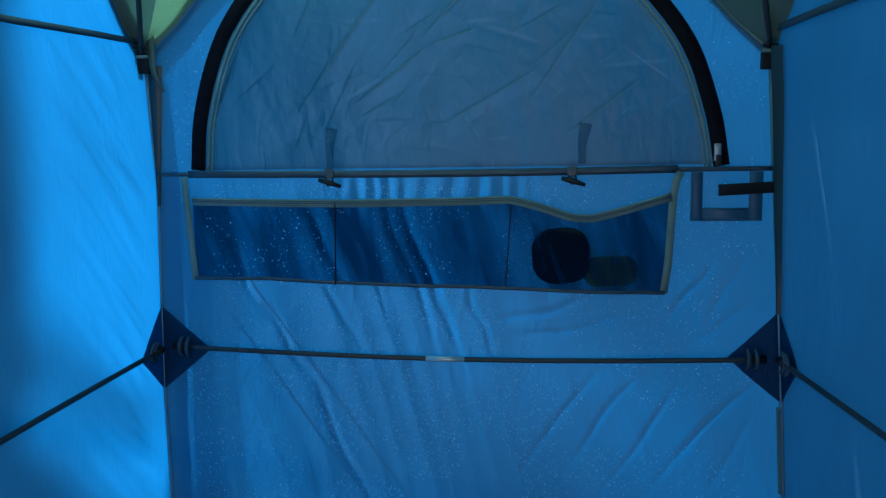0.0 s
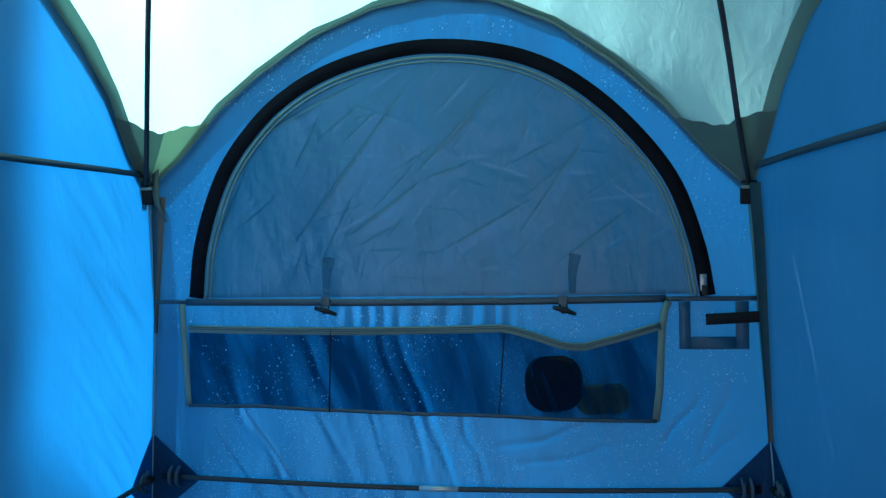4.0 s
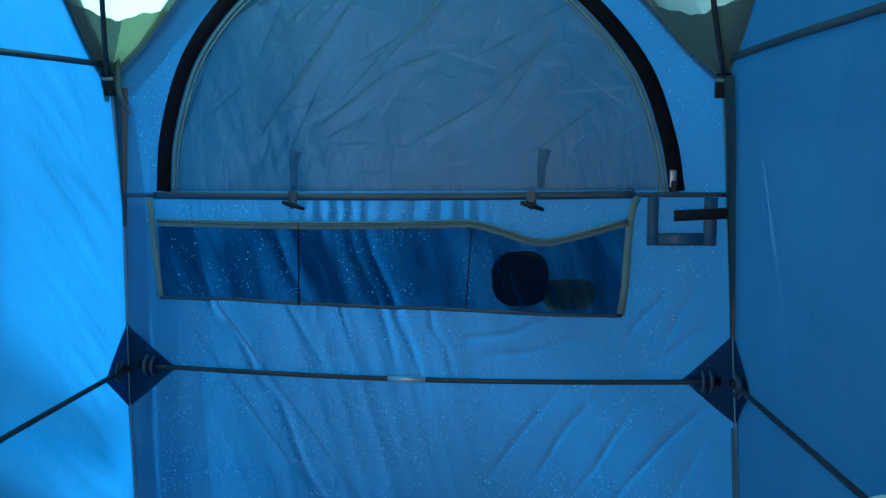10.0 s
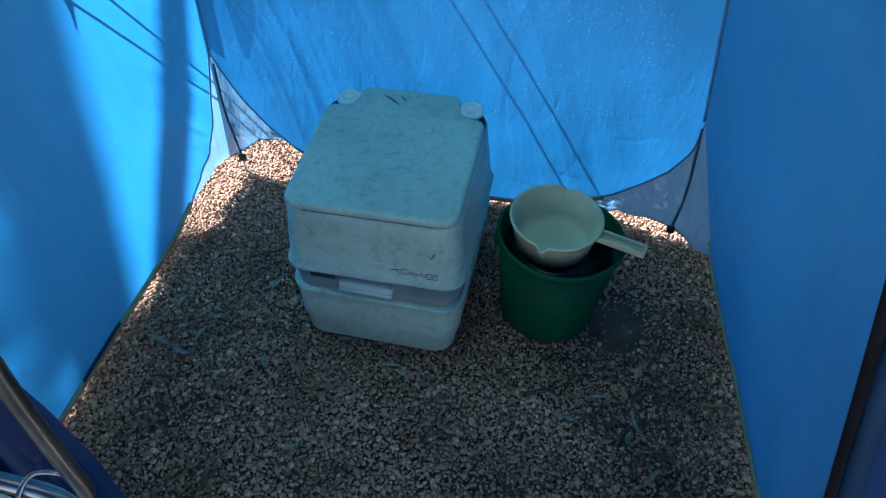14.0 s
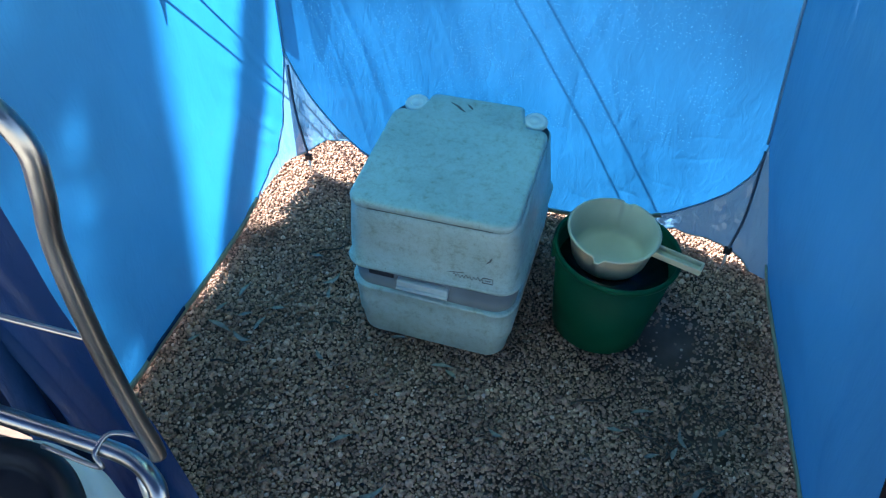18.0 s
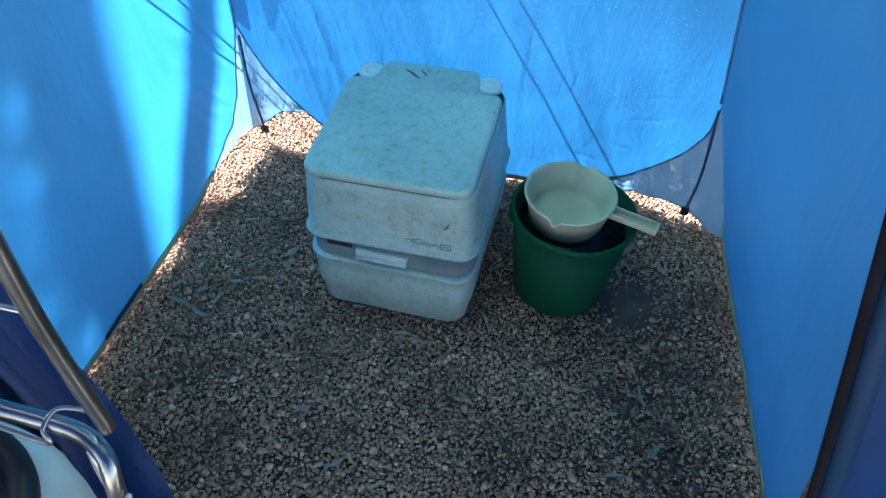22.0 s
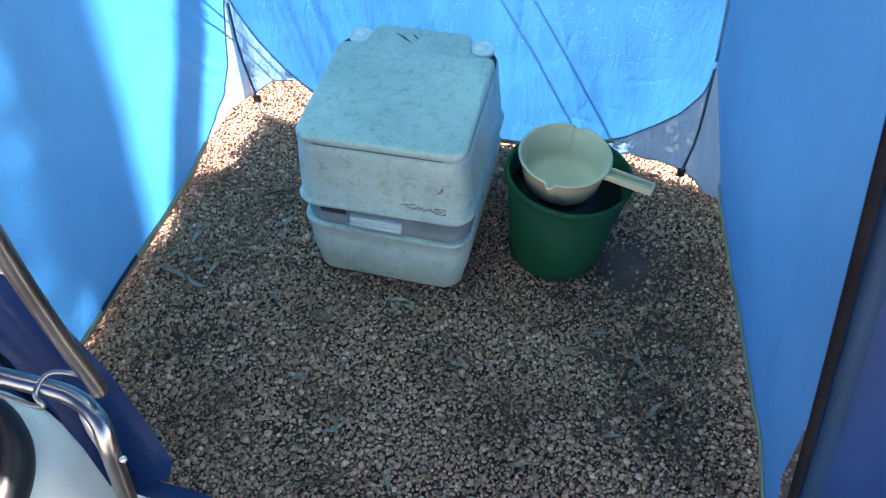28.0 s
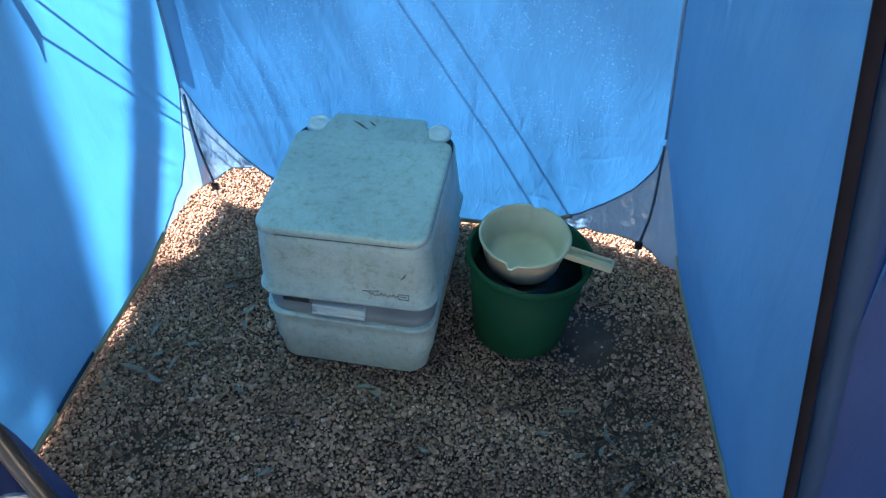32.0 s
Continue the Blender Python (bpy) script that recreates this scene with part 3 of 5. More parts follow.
def holed(vs, fs):
    """Leaves out the faces behind the arched window."""
    def inside(f):
        c = sum((vs[i] for i in f), Vector()) / 4
        return 1.532 < c.z < arc_top(c.x) - 0.002 and -0.462 < c.x < 0.446
    return vs, [f for f in fs if not inside(f)]


wall_back = tagged(mesh_ob("wall_back", *holed(*grid(330, 400, back_at)), BLUE), "sheer blue nylon back wall of the tent, wet with drops", "wall", kind="structure")
wall_left = tagged(mesh_ob("wall_left", *grid(170, 230, left_at), BLUE), "sunlit translucent blue nylon side wall of the tent", "wall", kind="structure")
wall_right = tagged(mesh_ob("wall_right", *grid(140, 150, right_at), BLUE), "shaded blue nylon side wall of the tent", "wall", kind="structure")


def back_point(x, z, off=0.004):
    """A place on the back wall by its x and height."""
    u = (x - lerp(XL, z)) / (lerp(XR, z) - lerp(XL, z))
    zb, zt = lerp(HEM_Z, u), arch_z(u)
    return back_at(u, (z - zb) / (zt - zb), off)


def left_point(y, z, off=0.004):
    s = -y / DEPTH
    z0 = lerp(LEFT_HEM, s)
    return left_at(s, (z - z0) / (arch_z(min(1, s)) - z0), off)


def right_point(y, z, off=0.004):
    s = -y / DEPTH
    z0 = 0.02 + 0.33 * max(0.0, 1 - s / 0.12) ** 2
    return right_at(s, (z - z0) / (arch_z(min(1, s)) - z0), off)


def roof_at(u, s):
    """The dome between the four arches."""
    z = arch_z(u) + arch_z(s) - 1.733
    zz = min(z, 2.1)
    return Vector((lerp(XL, zz) * (1 - u) + (lerp(XR, zz) + right_flare(-DEPTH * s)) * u, -DEPTH * s, z + 0.01 * noise.noise(Vector((u * 7, s * 7, 2)))))


ceiling = tagged(mesh_ob("ceiling", *grid(60, 60, roof_at), ROOF), "pale green domed nylon tent roof, sunlit in patches", "ceiling", kind="structure")

# Strip added to stop sun leaking between side wall and door flap
part("door_binding", ribbon([(-0.600, -1.02, z) for z in np.linspace(0.0, 1.80, 20)], 0.10, (1, 0, 0), 0.004), NAVY, wall_left, "navy strip added to block light beside the doorway")

# the front: a navy flysheet with a tall doorway
front = tagged(mesh_ob("wall_front", *grid(40, 8, lambda u, v: Vector((-0.62 + 1.30 * u, -DEPTH - 0.004, (1.80 + 0.16 * math.sin(math.pi * u)) * (1 - v) + v * max(arch_z(u), 1.81 + 0.16 * math.sin(math.pi * u))))), NAVY), "navy flysheet strip over the doorway", "wall", kind="structure")


FLAP_EDGE = [(0, -0.312), (0.06, -0.318), (0.128, -0.338), (0.255, -0.366), (0.35, -0.405), (0.5, -0.462), (0.67, -0.494), (1.0, -0.53), (1.9, -0.54)]


def front_left(u, v):
    """A slack door flap that bellies out towards the ground."""
    z = 0.015 + 1.8 * (1 - v)
    edge = lerp(FLAP_EDGE, z) + 0.055 * math.exp(-z / 0.13) - 0.045 * max(0.0, 1 - z / 0.05) ** 2
    x = (edge - 0.20) * (1 - u) + edge * u
    belly = 0.045 * math.sin(math.pi * u) * (0.3 + 0.7 * math.exp(-z / 0.5))
    slack = 0.010 * noise.noise(Vector((u * 5 + z * 2, z * 3 - u * 2, 6.2))) + 0.004 * noise.noise(Vector((u * 14 + z * 9, z * 6, 1.7)))
    return Vector((x, -DEPTH - 0.006 - belly - 0.075 * math.exp(-z / 0.15) - 0.012 * math.sin(u * 9 + z * 3) * u + slack, z))


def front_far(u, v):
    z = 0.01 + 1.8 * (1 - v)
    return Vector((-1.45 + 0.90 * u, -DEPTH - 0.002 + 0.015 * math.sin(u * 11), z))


def front_right(u, v):
    z = 0.01 + 1.8 * (1 - v)
    edge = 0.54 + (1.405 - z) * 0.19 if z < 1.405 else 0.54
    x = edge * (1 - u) + (edge + 0.30) * u
    return Vector((x, -DEPTH - 0.004 - 0.015 * math.sin(u * 6 + z * 3), z))


wall_front_left = tagged(mesh_ob("wall_front_left", *grid(30, 50, front_left), NAVY), "navy door flap hanging slack beside the doorway", "wall", kind="structure")
# Far panel carries its shade in the colour
wall_front_far = tagged(mesh_ob("wall_front_far", *grid(24, 20, front_far), SHADE_NAVY), "shade-toned navy flysheet panel beside the doorway", "wall", kind="structure")
wall_front_right = tagged(mesh_ob("wall_front_right", *grid(16, 50, front_right), NAVY), "navy flysheet edge of the doorway with a black zip", "wall", kind="structure")
part("door_zip", ribbon([front_right(0.012, v) + Vector((0, -0.006, 0)) for v in np.linspace(0, 1, 40)], 0.012, (0, 1, 0), 0.005), ZIP, wall_front_right, "black door zip")
part("zip_tape", ribbon([front_right(0.09, v) + Vector((0, -0.004, 0)) for v in np.linspace(0, 1, 40)], 0.026, (0, 1, 0), 0.003), GUSSET, wall_front_right, "dark grey navy zip tape")
part("sill_tape", ribbon([(-0.62, -1.085, 0.006), (-0.458, -1.105, 0.008), (-0.219, -1.112, 0.008), (0.0, -1.15, 0.006)], 0.045, (0, 0, 1), 0.003), NAVY, wall_front_left, "navy sill tape on the ground")
part("sill_cord", tube([(-0.60, -1.10, 0.013), (-0.434, -1.118, 0.013), (-0.30, -1.126, 0.013)], 0.003, 6), PAPER, wall_front_left, "thin white cord")

# Unseen canvas overhead, added to cut the light entering by the doorway
awning = tagged(mesh_ob("awning", *grid(12, 12, lambda u, v: Vector((-2.2 + 4.4 * u, -1.25 - 2.9 * v, 2.35 + 0.20 * math.sin(math.pi * u) - 0.12 * v))), NAVY), "unseen dark canvas added in front to block skylight", "awning", kind="structure")

# Unseen side canvas, added to block direct sun on chair and drum
side_screen = tagged(mesh_ob("awning_wall", *grid(12, 8, lambda u, v: Vector((-1.45 + 0.03 * math.sin(u * 14), -1.12 - 1.2 * u, 2.36 * v))), NAVY), "unseen dark canvas added to keep sun off the doorway", "awning", kind="structure")

# ---- ground ----
def ground_sheet():
    xs = sorted({round(v, 3) for v in np.concatenate([np.linspace(-1.6, 1.6, 81), np.array([-800, -200, -50, -12, -4, 4, 12, 50, 200, 800.0])])})
    n = len(xs)
    vs = [(x, y, -0.012 + (0.006 * noise.noise(Vector((x * 5, y * 5, 1))) + 0.011 * math.exp(-((x - 0.505) / 0.11) ** 2 - ((y + 0.34) / 0.10) ** 2) if abs(x) < 4 and abs(y) < 4 else 0)) for y in xs for x in xs]
    fs = [(j * n + i, j * n + i + 1, (j + 1) * n + i + 1, (j + 1) * n + i) for j in range(n - 1) for i in range(n - 1)]
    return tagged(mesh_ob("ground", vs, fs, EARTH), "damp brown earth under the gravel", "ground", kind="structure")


ground = ground_sheet()


def pebble_field():
    """Rounded stones strewn over the tent's floor and just round it, small grit between them."""
    rng = np.random.default_rng(4)

    def stone(level):
        bm = bmesh.new()
        bmesh.ops.create_icosphere(bm, subdivisions=level, radius=1)
        out = np.array([v.co[:] for v in bm.verts]), np.array([[v.index for v in f.verts] for f in bm.faces])
        bm.free()
        return out

    def strewn(level, xy, size, lift):
        """One stone at each place, turned, flattened and dented at random."""
        base, tri = stone(level)
        n = len(xy)
        d1, d2 = rng.normal(0, 1, (n, 3)), rng.normal(0, 1, (n, 3))
        dent = 1 + 0.07 * np.tanh(np.einsum("vk,nk->nv", base, d1)) * np.tanh(np.einsum("vk,nk->nv", base, d2))
        shape = base[None] * dent[..., None] * np.column_stack([size, size * rng.uniform(0.72, 1.0, n), size * rng.uniform(0.55, 0.85, n)])[:, None]
        tip = rng.normal(0, 0.30, n)
        ct, st = np.cos(tip)[:, None], np.sin(tip)[:, None]
        px, pz = shape[..., 0] * ct - shape[..., 2] * st, shape[..., 0] * st + shape[..., 2] * ct
        a = rng.uniform(0, 2 * math.pi, n)
        c, s = np.cos(a)[:, None], np.sin(a)[:, None]
        vs = np.stack([px * c - shape[..., 1] * s + xy[:, :1], px * s + shape[..., 1] * c + xy[:, 1:], pz + lift[:, None]], -1).reshape(-1, 3)
        return vs, (tri[None] + (np.arange(n) * len(base))[:, None, None]).reshape(-1, 3)

    def thinned(xy, share):
        """Few stones lie on the mud beside the bucket, and a few other bare spots."""
        mud = np.exp(-(((xy[:, 0] - 0.505) / 0.12) ** 2 + ((xy[:, 1] + 0.34) / 0.105) ** 2))
        for x, y, r, k in ((0.60, -0.58, 0.07, 0.55), (0.66, -0.74, 0.06, 0.5), (-0.40, -0.78, 0.06, 0.5), (0.30, -0.80, 0.05, 0.45), (-0.10, -0.92, 0.05, 0.4)):
            mud = np.maximum(mud, k * np.exp(-(((xy[:, 0] - x) / r) ** 2 + ((xy[:, 1] - y) / r) ** 2)))
        return xy[rng.random(len(xy)) > share * np.minimum(1, 1.25 * mud)]

    step = 0.0078
    gx, gy = np.meshgrid(np.arange(-0.68, 0.84, step), np.arange(-1.28, 0.15, step * 0.9))
    gx = gx + (np.arange(gx.shape[0]) % 2)[:, None] * step / 2
    upper = np.column_stack([gx.ravel(), gy.ravel()])
    upper = thinned(upper + rng.uniform(-0.42, 0.42, upper.shape) * step, 0.93)
    near = upper[:, 1] < -0.56
    piles = []
    for level, xy in ((2, upper[near]), (1, upper[~near])):
        size = np.clip(rng.lognormal(math.log(0.0035), 0.32, len(xy)), 0.0020, 0.0095)
        piles.append(strewn(level, xy, size, -0.0035 + size * 0.35 + rng.uniform(0, 0.0046, len(xy))))
    under = thinned(np.column_stack([rng.uniform(-0.74, 0.90, 30000), rng.uniform(-1.34, 0.22, 30000)]), 0.55)
    size = np.clip(rng.lognormal(math.log(0.0030), 0.35, len(under)), 0.0016, 0.006)
    piles.append(strewn(1, under, size, -0.0070 + size * 0.3 + rng.uniform(0, 0.0025, len(under))))
    starts = np.cumsum([0] + [len(p[0]) for p in piles])
    me = bpy.data.meshes.new("gravel")
    me.from_pydata(np.concatenate([p[0] for p in piles]).tolist(), [], np.concatenate([p[1] + k for p, k in zip(piles, starts)]).tolist())
    me.materials.append(GRAVEL)
    me.polygons.foreach_set("use_smooth", [True] * len(me.polygons))
    return tagged(new("gravel", me), "loose rounded brown and grey river gravel", "gravel", kind="stuff")


gravel = pebble_field()

# ---- portable toilet ----
TOILET = (-0.031, -0.2875, 0.0)
toilet = empty("portable_toilet", "scuffed pale grey plastic portable camping toilet, lid closed", "portable toilet", TOILET, rz=-0.3)
part("waste_tank", loft([(0.0, 0.007, -0.012, 0.3212, 0.392, 0.04, 0), (0.007, 0.007, -0.012, 0.3394, 0.410, 0.045, 0), (0.054, 0.007, -0.010, 0.3545, 0.412, 0.045, 0), (0.058, 0.007, -0.010, 0.3601, 0.4165, 0.045, 0), (0.10, 0.007, -0.006, 0.3697, 0.416, 0.048, 0), (0.133, 0.003, -0.002, 0.3788, 0.415, 0.05, 0), (0.135, 0.003, -0.002, 0.3828, 0.419, 0.05, 0), (0.140, 0.003, -0.002, 0.3818, 0.418, 0.05, 0), (0.142, 0.003, -0.002, 0.3757, 0.412, 0.05, 0)]), SHELL, toilet)
part("recess_band", loft([(0.138, 0.003, 0, 0.3656, 0.402, 0.05, 0), (0.142, 0.003, 0, 0.3676, 0.403, 0.05, 0), (0.168, 0.003, 0.001, 0.3717, 0.404, 0.05, 0), (0.169, 0.003, 0.002, 0.3606, 0.393, 0.05, 0), (0.197, 0.003, 0.003, 0.3606, 0.393, 0.05, 0)]), RECESS, toilet, "darker grey band between the tanks")
flush_tank = part("flush_tank", loft([(0.193, 0, 0.004, 0.3802, 0.402, 0.05, 0), (0.194, 0, 0.004, 0.3930, 0.412, 0.046, 0), (0.2000, 0, 0.004, 0.3965, 0.415, 0.046, 0), (0.203, 0, 0.004, 0.3925, 0.410, 0.046, 0), (0.2045, 0, 0.004, 0.3863, 0.402, 0.046, 0), (0.27, 0, 0.001, 0.3792, 0.390, 0.046, 0.004), (0.330, 0, 0.000, 0.3710, 0.376, 0.046, 0.012), (0.353, 0, 0.000, 0.3684, 0.372, 0.046, 0.0170), (0.3555, 0, 0.000, 0.3608, 0.365, 0.046, 0.0170)]), SHELL, toilet)
# A black ring paints the shade in the seam under the lid
part("lid_gap", loft([(0.345, 0, 0.0, 0.3628, 0.366, 0.05, 0.016), (0.361, 0, 0.0, 0.3628, 0.366, 0.05, 0.016)]), BLACK_PLASTIC, toilet, "black ring for the shade in the gap under the lid")


def lid_mesh():
    """A lid with a rear tongue between two notches, its top rising to the rear and rounded over."""
    pts = []

    def corner(cx, cy, r, a0, a1, k=6):
        for i in range(k + 1):
            a = radians(a0 + (a1 - a0) * i / k)
            pts.append((cx + r * math.cos(a), cy + r * math.sin(a)))

    corner(0.143, -0.151, 0.035, 270, 360)
    corner(0.153, 0.112, 0.025, 0, 75)
    corner(0.138, 0.153, 0.018, 255, 180)
    corner(0.096, 0.194, 0.014, 0, 90)
    corner(-0.096, 0.194, 0.014, 90, 180)
    corner(-0.138, 0.153, 0.018, 360, 285)
    corner(-0.153, 0.112, 0.025, 105, 180)
    corner(-0.143, -0.151, 0.035, 180, 270)
    ring = [Vector((x * 1.022, y)) for x, y in pts]
    n = len(ring)
    normals = []
    for i in range(n):
        d = (ring[(i + 1) % n] - ring[i - 1]).normalized()
        normals.append(Vector((d.y, -d.x)))
    bm = bmesh.new()
    rows = []
    for inset, rise in ((0.002, 0.0), (0.0, 0.002), (0.0, 0.015), (0.0012, 0.0195), (0.0038, 0.0230), (0.0080, 0.0247), (0.0125, 0.0251)):
        row = []
        for p, q in zip(ring, normals):
            x, y = p - q * inset
            s = (y + 0.186) / 0.386
            row.append(bm.verts.new((x, y, 0.3585 + 0.018 * s + rise * 0.66 * (1 + 0.1 * s))))
        rows.append(row)
    for a, b in zip(rows, rows[1:]):
        for k in range(n):
            bm.faces.new((a[k], a[(k + 1) % n], b[(k + 1) % n], b[k]))
    bm.faces.new(rows[0][::-1])
    top = rows[-1]
    for i in range(n // 2 - 1):
        bm.faces.new((top[i], top[i + 1], top[n - 2 - i], top[n - 1 - i]))
    return bm


toilet_lid = part("lid", lid_mesh(), SHELL, toilet, "flat scuffed lid with a rear tongue")
for face in toilet_lid.data.polygons:
    face.use_smooth = face.normal.z < 0.99
for side in (-1, 1):
    cap = part("filler_cap", lathe([(0, -0.014), (0.027, -0.014), (0.029, 0.010), (0.026, 0.015), (0.0185, 0.0155), (0.017, 0.0135), (0.0135, 0.0135), (0.0125, 0.016), (0, 0.016)], 28), CAP, toilet, "round pale screw cap")
    cap.location = (side * 0.1415, 0.174, 0.371)
    cap.rotation_euler = (radians(6), 0, 0)
latch = part("latch", box(-0.072, 0.046, -0.208, -0.190, 0.160, 0.179, 0.003), LATCH, toilet, "long pale latch bar")
part("latch_lip", box(-0.072, 0.046, -0.214, -0.203, 0.157, 0.164, 0.0025), LATCH, latch)
for x in (-0.040, 0.020):
    part("screw", lathe([(0, 0.002), (0.003, 0.0015), (0.0035, 0), (0, 0)], 10), RECESS, latch).matrix_world = pose(TOILET[0] + x, TOILET[1] - 0.2085, 0.172, 90, 0, 0)
# Solid dark block set where the slot would be hollow
part("latch_slot", box(-0.140, -0.082, -0.1975, -0.186, 0.171, 0.187, 0.002), POLE, toilet, "dark block in place of the slot beside the latch")

# ---- bucket and dipper ----
bucket = empty("bucket", "dark green plastic bucket half full of water on the gravel", "bucket", (0.335, -0.317, -0.004))
part("body", lathe([(0, 0.002), (0.101, 0.0), (0.107, 0.004), (0.134, 0.229), (0.131, 0.229), (0.104, 0.010), (0, 0.010)], 64), GREEN, bucket)
part("rim", lathe([(0.131, 0.226), (0.1345, 0.226), (0.1385, 0.229), (0.1405, 0.234), (0.141, 0.240), (0.1365, 0.244), (0.131, 0.240), (0.131, 0.226)], 64), GREEN, bucket, "rolled rim")
for a in (12, 192):
    ear = part("handle_ear", box(0.131, 0.142, -0.014, 0.014, 0.205, 0.238, 0.003), GREEN, bucket)
    ear.rotation_euler = (0, 0, radians(a))
bucket.rotation_euler = (radians(-2.5), radians(2.6), 0)
bucket_water = tagged(part("bucket_water", lathe([(0, 0.184), (0.1225, 0.184), (0.119, 0.166), (0, 0.166)], 48), WATER, None), "still dark water in the green bucket", "water")
bucket_water.location = (0.343, -0.309, 0)
dipper = empty("dipper", "cream plastic saucepan-shaped dipper resting in the green bucket", "dipper", (0.3285, -0.300, 0.196))
bowl = lathe([(0, 0.0), (0.066, 0.0), (0.078, 0.006), (0.084, 0.018), (0.0965, 0.078), (0.1005, 0.080), (0.1015, 0.084), (0.098, 0.0855), (0.0945, 0.083), (0.081, 0.020), (0.075, 0.010), (0.064, 0.005), (0, 0.004)], 128)
for v in bowl.verts:
    if v.co.z > 0.070:
        a = math.atan2(v.co.y, v.co.x)
        for lip in (math.radians(-87), math.radians(95)):
            w = math.exp(-((((a - lip + math.pi) % (2 * math.pi)) - math.pi) / 0.095) ** 6)
            v.co.x *= 1 + 0.045 * w
            v.co.y *= 1 + 0.045 * w
            v.co.z -= 0.0105 * w
part("bowl", bowl, CREAM, dipper)
handle = part("handle", box(0.094, 0.196, -0.0125, 0.0125, 0.066, 0.070, 0.0015), CREAM, dipper)
for e in (-1, 1):
    part("handle_rim", box(0.094, 0.198, e * 0.0125 - 0.0018, e * 0.0125 + 0.0018, 0.066, 0.081, 0.0012), CREAM, handle)
part("handle_end", box(0.194, 0.199, -0.0125, 0.0125, 0.066, 0.081, 0.0012), CREAM, handle)
dipper.rotation_euler = (0, radians(1.5), radians(-14.6))

# ---- fittings of the back wall ----
def wall_sheet(name, nu, nv, fn, mat, parent=None, label=""):
    return mesh_ob(name, *grid(nu, nv, fn), mat, parent, label)


def crease_set():
    """Straight sharp creases left by folding: from, to, half width, height, and how far the cloth leans off on one side."""
    rng = np.random.default_rng(17)
    out = [(-0.18, 1.634, -0.04, 1.737, 0.0035, 0.0024, 9), (-0.06, 1.74, 0.09, 1.90, 0.0035, 0.0022, 10), (-0.04, 1.737, 0.05, 1.766, 0.003, 0.0022, 7), (0.19, 1.575, 0.33, 1.68, 0.004, 0.0022, 9), (0.05, 1.766, 0.16, 1.73, 0.003, -0.0018, 6),
           (-0.30, 1.60, -0.05, 1.93, 0.003, 0.0020, 12), (-0.02, 1.60, 0.16, 1.70, 0.003, 0.0016, 8), (0.12, 1.62, 0.26, 1.82, 0.003, 0.0016, 10), (-0.38, 1.80, -0.20, 1.90, 0.005, 0.0028, 6), (-0.34, 1.83, -0.12, 1.93, 0.005, 0.0026, 6)]
    for _ in range(120):
        x, z = rng.uniform(-0.44, 0.40), rng.uniform(1.54, 1.95)
        a = radians(rng.normal(48, 20) if rng.random() < 0.62 else rng.normal(-25, 28))
        n = rng.uniform(0.04, 0.17)
        out.append((x, z, x + n * math.cos(a), z + n * math.sin(a), rng.uniform(0.0022, 0.0045), rng.choice([-1, 1]) * rng.uniform(0.0003, 0.0011), rng.uniform(7, 18) * rng.choice([-1, 1])))
    return out


CREASES = crease_set()


def creased(x, z):
    """Crumpled cover cloth of the window."""
    h = 0.003 * noise.noise(Vector((x * 7, z * 7, 0.3))) + 0.0012 * abs(noise.noise(Vector((x * 26, z * 22, 3.3)))) + 0.0006 * abs(noise.noise(Vector((x * 60, z * 52, 6.3))))
    for x0, z0, x1, z1, w, amp, lean in CREASES:
        dx, dz = x1 - x0, z1 - z0
        t = ((x - x0) * dx + (z - z0) * dz) / (dx * dx + dz * dz)
        if 0 < t < 1:
            e = ((x - x0) * dz - (z - z0) * dx) / math.hypot(dx, dz) * (1 if lean > 0 else -1)
            reach = w * (abs(lean) if e > 0 else 1.0)
            if abs(e) < reach:
                h += amp * min(1, 3 * t, 3 * (1 - t)) * (1 - abs(e) / reach) ** 1.4
    return h


def window_at(u, v):
    x = -0.468 + 0.920 * u
    z = 1.526 + (max(arc_top(x), 1.53) - 1.526) * v
    fade = min(1.0, 14 * (z - 1.526), 14 * max(0.0, arc_top(x) - z))
    return back_point(x, z, 0.0015 + creased(x, z) * fade)


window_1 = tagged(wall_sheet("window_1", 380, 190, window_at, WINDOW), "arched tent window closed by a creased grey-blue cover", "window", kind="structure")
part("zip_band", ribbon([back_point(x, z, 0.005) for x, z in zip_line], 0.026, (0, 1, 0), 0.003), ZIP, window_1, "black zip band round the arch")
for inset, w in ((0.020, 0.0045), (0.0275, 0.003)):
    pts = []
    for k, (x, z) in enumerate(zip_line):
        a, b = zip_line[max(0, k - 1)], zip_line[min(len(zip_line) - 1, k + 1)]
        d = Vector((b[0] - a[0], 0, b[1] - a[1])).normalized()
        pts.append(back_point(x + d.z * inset, z - d.x * inset, 0.006))
    part("stitched_edge", ribbon(pts, w, (0, 1, 0), 0.0025), TAPE, window_1, "pale stitched edge inside the zip")
puller = part("zip_puller", box(-0.006, 0.006, -0.003, 0.003, -0.014, 0.016, 0.002), ZINC, window_1, "small metal zip puller")
puller.location = back_point(0.446, 1.545, 0.012)
part("puller_tab", box(0.441, 0.451, -0.026, -0.022, 1.524, 1.542, 0.0015), BLACK_PLASTIC, window_1)
# Sheer strips paint the shade of straps behind the window cover
for x in (-0.222, 0.222):
    part("cover_strap", ribbon([back_point(x + 0.006, 1.598, 0.008), back_point(x, 1.565, 0.008), back_point(x, 1.53, 0.008)], [0.022, 0.015, 0.012], (0, 1, 0), 0.002), STRAP_SHADE, window_1, "sheer strip for the shade of a strap behind the cover")

